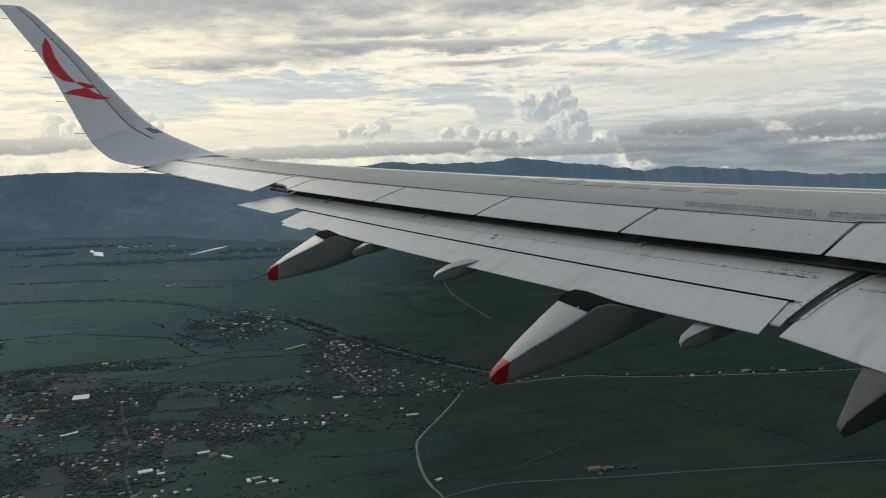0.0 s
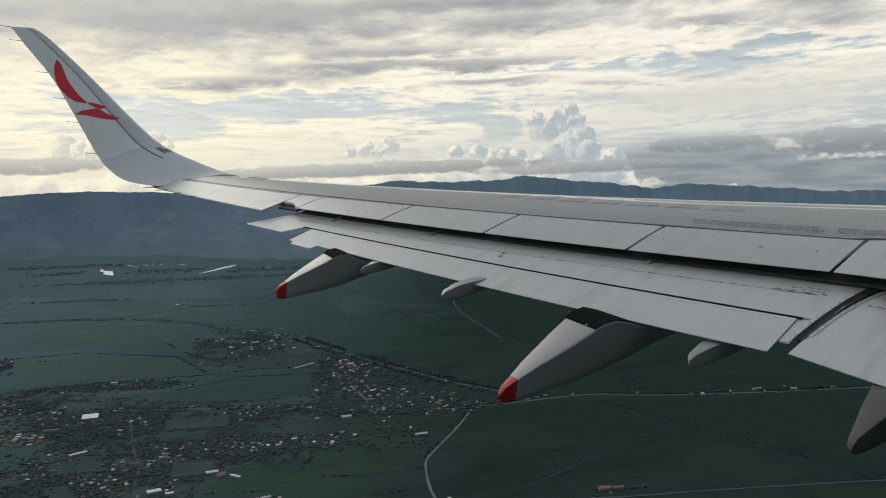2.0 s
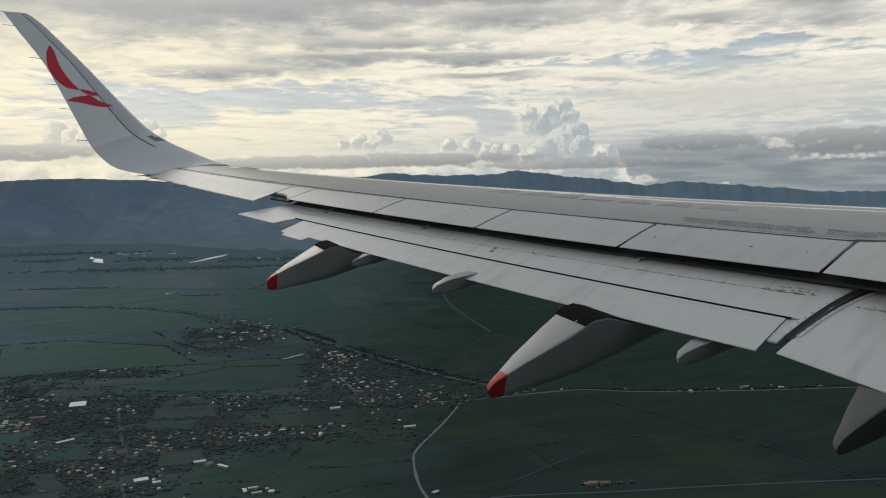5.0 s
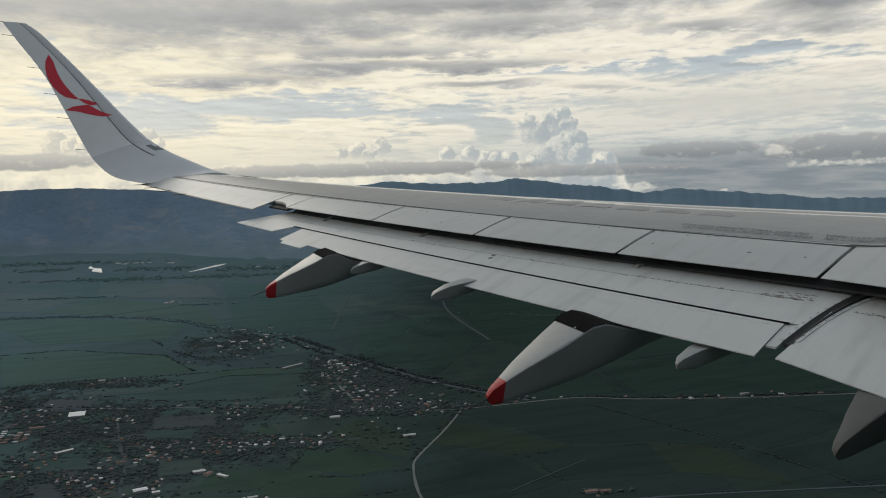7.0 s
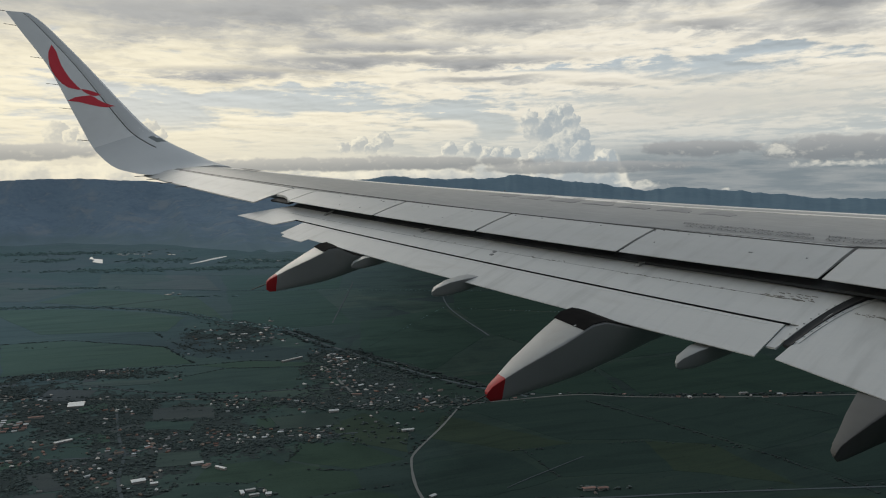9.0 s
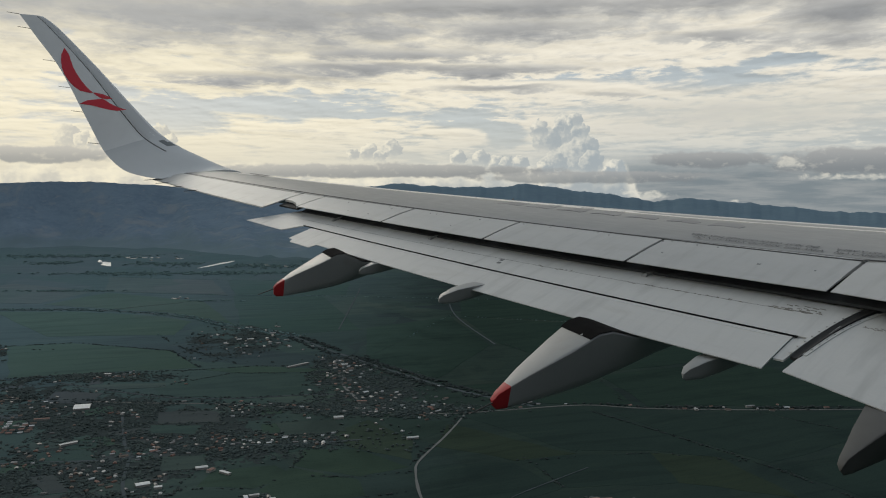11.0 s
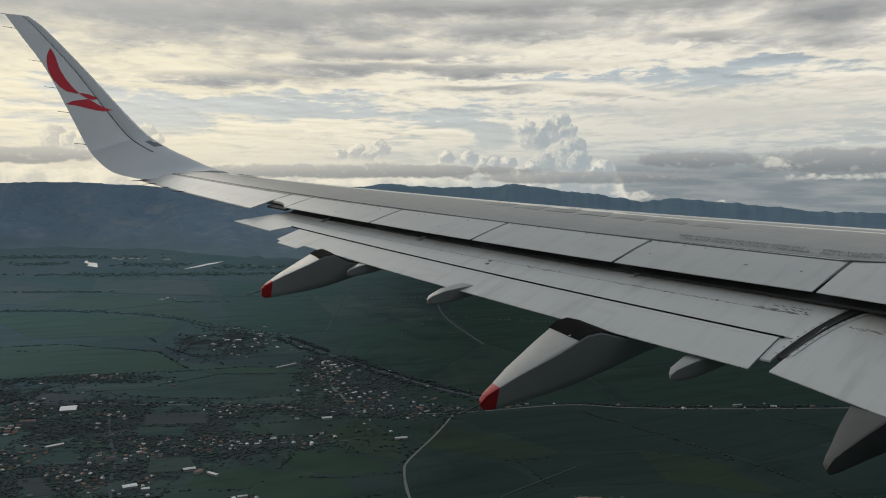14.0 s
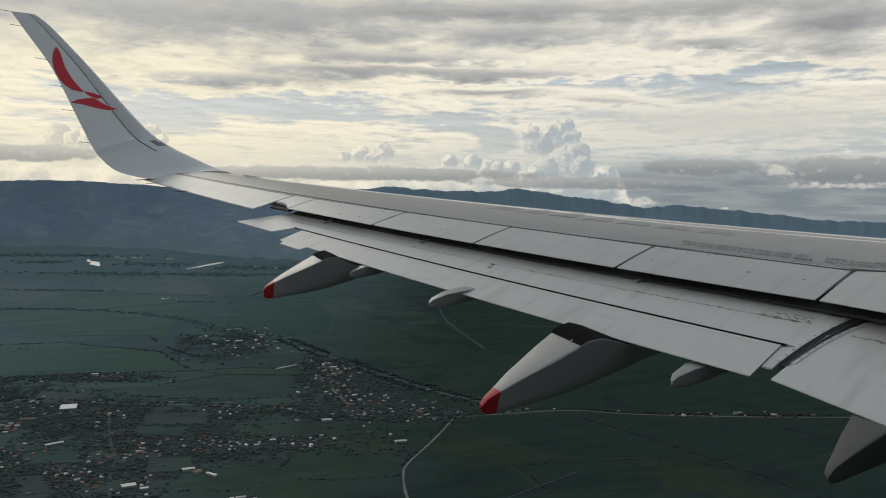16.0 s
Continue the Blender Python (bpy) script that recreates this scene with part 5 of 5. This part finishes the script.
def leafiness(x, y):
    """How thickly trees stand at a place."""
    d = 0.0
    for cx, cy, rx, ry, amount in VILLAGES:
        d = max(d, amount * math.exp(-(((x - cx) / rx) ** 2 + ((y - cy) / ry) ** 2) * 0.9))
    n = 0.7 * noise.noise(Vector((x * 0.016, y * 0.016, 3.1))) + 0.8 * noise.noise(Vector((x * 0.05, y * 0.035, 1.1))) + 0.4 * noise.noise(Vector((x * 0.13, y * 0.09, 2.1)))
    return d * (0.62 + 1.0 * n)


# scattered roofs in the gardens, past counting
for _ in range(1500):
    cx, cy, rx, ry, amount = rng.choice(VILLAGES)
    x, y = cx + rng.gauss(0, 0.6) * rx, cy + rng.gauss(0, 0.6) * ry
    if noise.noise(Vector((x * 0.03, y * 0.025, 7.7))) < 0.16 or in_field(x, y) or not free_spot(x, y, 2.1):
        continue
    far_house(x, y, rng.uniform(1.8, 4.6), rng.uniform(1.6, 2.9), 0.4 + rng.choice((0, 1.57)) + rng.gauss(0, 0.2), rng.choices(ROOFS, (2, 6, 1, 6))[0])
for mat in ROOFS:
    ob = new("distant_houses", mesh_from("distant_houses", fv[mat][0], fv[mat][1], mat, False))
    tagged(ob, "scattered houses among dark trees", "houses", kind="stuff")

# flat dark pieces under and between the village trees merge them into masses
uv, uf, STEP = [], [], 2.6
for cx, cy, rx, ry, amount in VILLAGES:
    for i in range(int(3.0 * rx / STEP)):
        for j in range(int(3.0 * ry / STEP)):
            x, y = cx - 1.5 * rx + i * STEP, cy - 1.5 * ry + j * STEP
            if leafiness(x, y) > rng.uniform(0.10, 0.32) and not in_field(x, y):
                b = len(uv)
                g = STEP * rng.uniform(0.6, 1.0)
                uv += [(x + g * math.cos(w) + rng.uniform(-1, 1), y + g * math.sin(w) + rng.uniform(-1, 1), 0.13 + 0.02 * rng.random()) for w in (0.3, 1.5, 2.9, 4.4, 5.4)]
                uf.append((b, b + 1, b + 2, b + 3, b + 4))
ume = bpy.data.meshes.new("undergrowth")
ume.from_pydata(uv, [], uf)
ume.materials.append(UNDER)
tagged(new("undergrowth", ume), "flat dark pieces filling in between village trees", "undergrowth", kind="stuff")

# small plots between the houses
plot_rng = random.Random(21)
for i in range(70):
    cx, cy, rx, ry, amount = plot_rng.choice(VILLAGES)
    cx, cy = cx + plot_rng.gauss(0, 0.7) * rx, cy + plot_rng.gauss(0, 0.7) * ry
    w, d, turn = plot_rng.uniform(14, 40), plot_rng.uniform(14, 36), 0.35 + plot_rng.gauss(0, 0.12)
    mat, label = plot_rng.choice(((DRY, "pale dry pasture plot"), (SOD, "small green crop plot"), (GREEN, "small green crop plot"), (BARE, "bare brown ploughed plot")))
    if in_field(cx, cy):
        continue
    pts = [(-w / 2, -d / 2), (w / 2, -d / 2 * 0.85), (w / 2 * 0.92, d / 2), (-w / 2 * 1.05, d / 2 * 0.9)]
    co, si = math.cos(turn), math.sin(turn)
    sheet("field", [(cx + x * co - y * si, cy + x * si + y * co) for x, y in pts], mat, label, "field", 0.16 + 0.0005 * i)


def unit_clump():
    bm = bmesh.new()
    bmesh.ops.create_icosphere(bm, subdivisions=1, radius=1)
    v = np.array([p.co for p in bm.verts])
    f = np.array([[q.index for q in p.verts] for p in bm.faces])
    bm.free()
    return v, f


CV, CF = unit_clump()
nrng = np.random.default_rng(5)


def clump_stuff(name, places, label, mat=LEAF):
    """places: rows of x, y, radius, height; every tree is a few uneven lumps of foliage."""
    P = np.repeat(np.array(places), 3, axis=0)
    n = len(P)
    P[:, 0] += nrng.uniform(-0.6, 0.6, n) * P[:, 2]
    P[:, 1] += nrng.uniform(-0.6, 0.6, n) * P[:, 2]
    base = nrng.uniform(-0.1, 0.35, n) * P[:, 3]
    P[:, 2] *= nrng.uniform(0.45, 0.85, n)
    jit = 1 + nrng.uniform(-0.35, 0.35, (n, len(CV), 1))
    v = CV[None] * jit
    v[:, :, 0:2] *= P[:, 2][:, None, None]
    v[:, :, 2] = (v[:, :, 2] * 0.37 + 0.30) * P[:, 3][:, None] + base[:, None]
    v[:, :, 0] += P[:, 0][:, None]
    v[:, :, 1] += P[:, 1][:, None]
    f = (CF[None] + (np.arange(n) * len(CV))[:, None, None]).reshape(-1, 3)
    me = bpy.data.meshes.new(name)
    me.vertices.add(n * len(CV))
    me.vertices.foreach_set("co", v.astype(np.float32).ravel())
    me.loops.add(f.size)
    me.loops.foreach_set("vertex_index", f.astype(np.int32).ravel())
    me.polygons.add(len(f))
    me.polygons.foreach_set("loop_start", np.arange(0, f.size, 3, dtype=np.int32))
    me.polygons.foreach_set("use_smooth", np.ones(len(f), dtype=bool))
    me.update(calc_edges=True)
    me.materials.append(mat)
    return tagged(new(name, me), label, "trees", kind="stuff")


near = {}
for p, q, g in taken:
    for i in (-1, 0, 1):
        for j in (-1, 0, 1):
            near.setdefault((int(p // 14) + i, int(q // 14) + j), []).append((p, q, g))


def clear_of(x, y):
    """True away from roofs; the side towards the camera is kept freer."""
    for p, q, g in near.get((int(x // 14), int(y // 14)), ()):
        if abs(p - x) < g + 0.4 and -g - 4.5 < y - q < g + 0.4:
            return False
    return True


trees = []
for _ in range(80000):
    cx, cy, rx, ry, amount = rng.choice(VILLAGES)
    x, y = cx + rng.uniform(-1.6, 1.6) * rx, cy + rng.uniform(-1.6, 1.6) * ry
    if rng.random() < leafiness(x, y) and clear_of(x, y) and (rng.random() < 0.03 or not in_field(x, y)):
        r = rng.uniform(0.7, 1.5 + 1.2 * rng.random()) * (1 + max(0, y - 800) / 2500)
        trees.append((x, y, r, r * rng.uniform(0.55, 0.95)))
    if len(trees) > 22000:
        break
# single trees on the pasture, woods by the river, and far copses
for _ in range(60):
    trees.append((rng.uniform(-111., -33), rng.uniform(715., 803), rng.uniform(1.1, 2.1), rng.uniform(1.3, 2.2)))
for cx, cy, rx, ry, count in ((-845, 2356, 264, 60, 420), (-1237, 2732, 128, 60, 240), (-923, 2692, 208, 60, 240), (-618, 2372, 160, 50, 220), (-550, 2600, 336, 90, 420), (-1387, 3028, 320, 90, 340), (-883, 1931, 128, 19, 120), (-509, 1749, 48, 9, 40), (105, 603, 18, 4, 60)):
    for _ in range(count):
        r = rng.uniform(1.3, 3.4) * (1 + cy / 2000 if cy > 1000 else 0.6)
        x, y = cx + rng.gauss(0, 0.5) * rx, cy + rng.gauss(0, 0.5) * ry
        if not (2430 < y < 2870 and (-800 < x < -690 or -1210 < x < -1030)):
            trees.append((x, y, r, r * (rng.uniform(0.25, 0.5) if cy > 1000 else rng.uniform(0.7, 1.1))))
clump_stuff("village_trees", [t for t in trees if t[1] < 1500], "dark green trees crowding round village houses")
clump_stuff("distant_trees", [t for t in trees if t[1] >= 1500], "far woods on the plain, paled in colour as by haze", FAR_LEAF)


def hedge(line, step, spread, lo=1.0, hi=2.0, keep=0.8):
    out = []
    for (x0, y0), (x1, y1) in zip(line, line[1:]):
        n = max(1, int(math.hypot(x1 - x0, y1 - y0) / step))
        for i in range(n):
            f = i / n
            x, y = x0 + (x1 - x0) * f, y0 + (y1 - y0) * f
            if rng.random() < keep * (1 + 1.6 * noise.noise(Vector((x * 0.03, y * 0.02, 6.6)))):
                r = rng.uniform(lo, hi)
                out.append((x + rng.gauss(0, spread), y + rng.gauss(0, spread), r, r * rng.uniform(0.5, 0.95)))
    return out


lines = hedge([(x, y + 6) for x, y in highway], 2.6, 2.0, 1.2, 2.6, 0.5) + hedge([(x, y + 8) for x, y in highway if 210 < x < 397], 1.6, 2.6, 1.4, 3.0) + hedge([(x, y - 6) for x, y in highway if x < -3], 3.0, 2.0, 1.0, 2.2, 0.5)
lines += hedge([(x + 8, y + 5) for x, y in diagonal], 1.5, 3.0, 1.8, 3.4, 1.0) + hedge([(x - 8, y - 5) for x, y in diagonal], 1.8, 3.5, 1.6, 3.2, 0.9)
lines += hedge([(x, y + 9) for x, y in upper_road], 2.4, 3.5, 1.8, 3.4, 0.8) + hedge([(x, y - 9) for x, y in upper_road], 2.4, 3.5, 1.8, 3.4, 0.75)
lines += hedge([(x - 4, y + 2) for x, y in lane if y > 678], 3.0, 1.5, 0.9, 2.0, 0.6) + hedge([(x, y + 3) for x, y in bottom_track], 4.0, 1.0, 0.8, 1.6, 0.45) + hedge([(x, y + 3) for x, y in field_lane], 2.6, 1.6, 1.0, 2.0, 0.6)
for corners, step, keep in ((((138, 853), (190, 780), (225, 725), (256, 675), (291, 602), (324, 540)), 1.6, 0.85), (((-534, 1006), (-461, 1022), (-398, 1042), (-317, 1058), (-255, 1081), (-200, 1080)), 1.8, 0.95),
                            (((-195, 625), (-151, 625), (-129, 655), (-77, 652), (-33, 666)), 1.8, 0.5), (((-131, 675), (-127, 718)), 1.6, 0.6), (((-173, 563), (-118, 585), (-61, 611), (-34, 619)), 1.6, 0.8),
                            (((57, 704), (83, 627)), 1.8, 0.35), (((50, 694), (166, 715), (240, 692)), 1.8, 0.3), (((-343, 960), (-273, 1038), (-174, 1038)), 2.0, 0.7), (((-649, 1223), (-562, 1251), (-399, 1188), (-323, 1071)), 2.2, 0.8),
                            (((297, 853), (378, 770), (449, 723)), 2.4, 0.5), (((179, 888), (171, 1013), (73, 1242)), 2.6, 0.4), (((-478, 1840), (-284, 1829), (-2, 1778), (270, 1737)), 4.0, 0.5), (((-793, 1919), (-478, 1840)), 4.0, 0.6),
                            (((-118, 1133), (-10, 1526), (291, 1424)), 4.0, 0.35), (((-916, 2258), (-579, 2173), (-262, 2132)), 5.0, 0.7), (((-469, 1332), (-391, 1210), (-283, 1095)), 2.4, 0.7)):
    big = 1 + (corners[0][1] - 900) / 2600
    lines += hedge(corners, step, 1.0 * big, 0.7 * big, 1.7 * big, keep)
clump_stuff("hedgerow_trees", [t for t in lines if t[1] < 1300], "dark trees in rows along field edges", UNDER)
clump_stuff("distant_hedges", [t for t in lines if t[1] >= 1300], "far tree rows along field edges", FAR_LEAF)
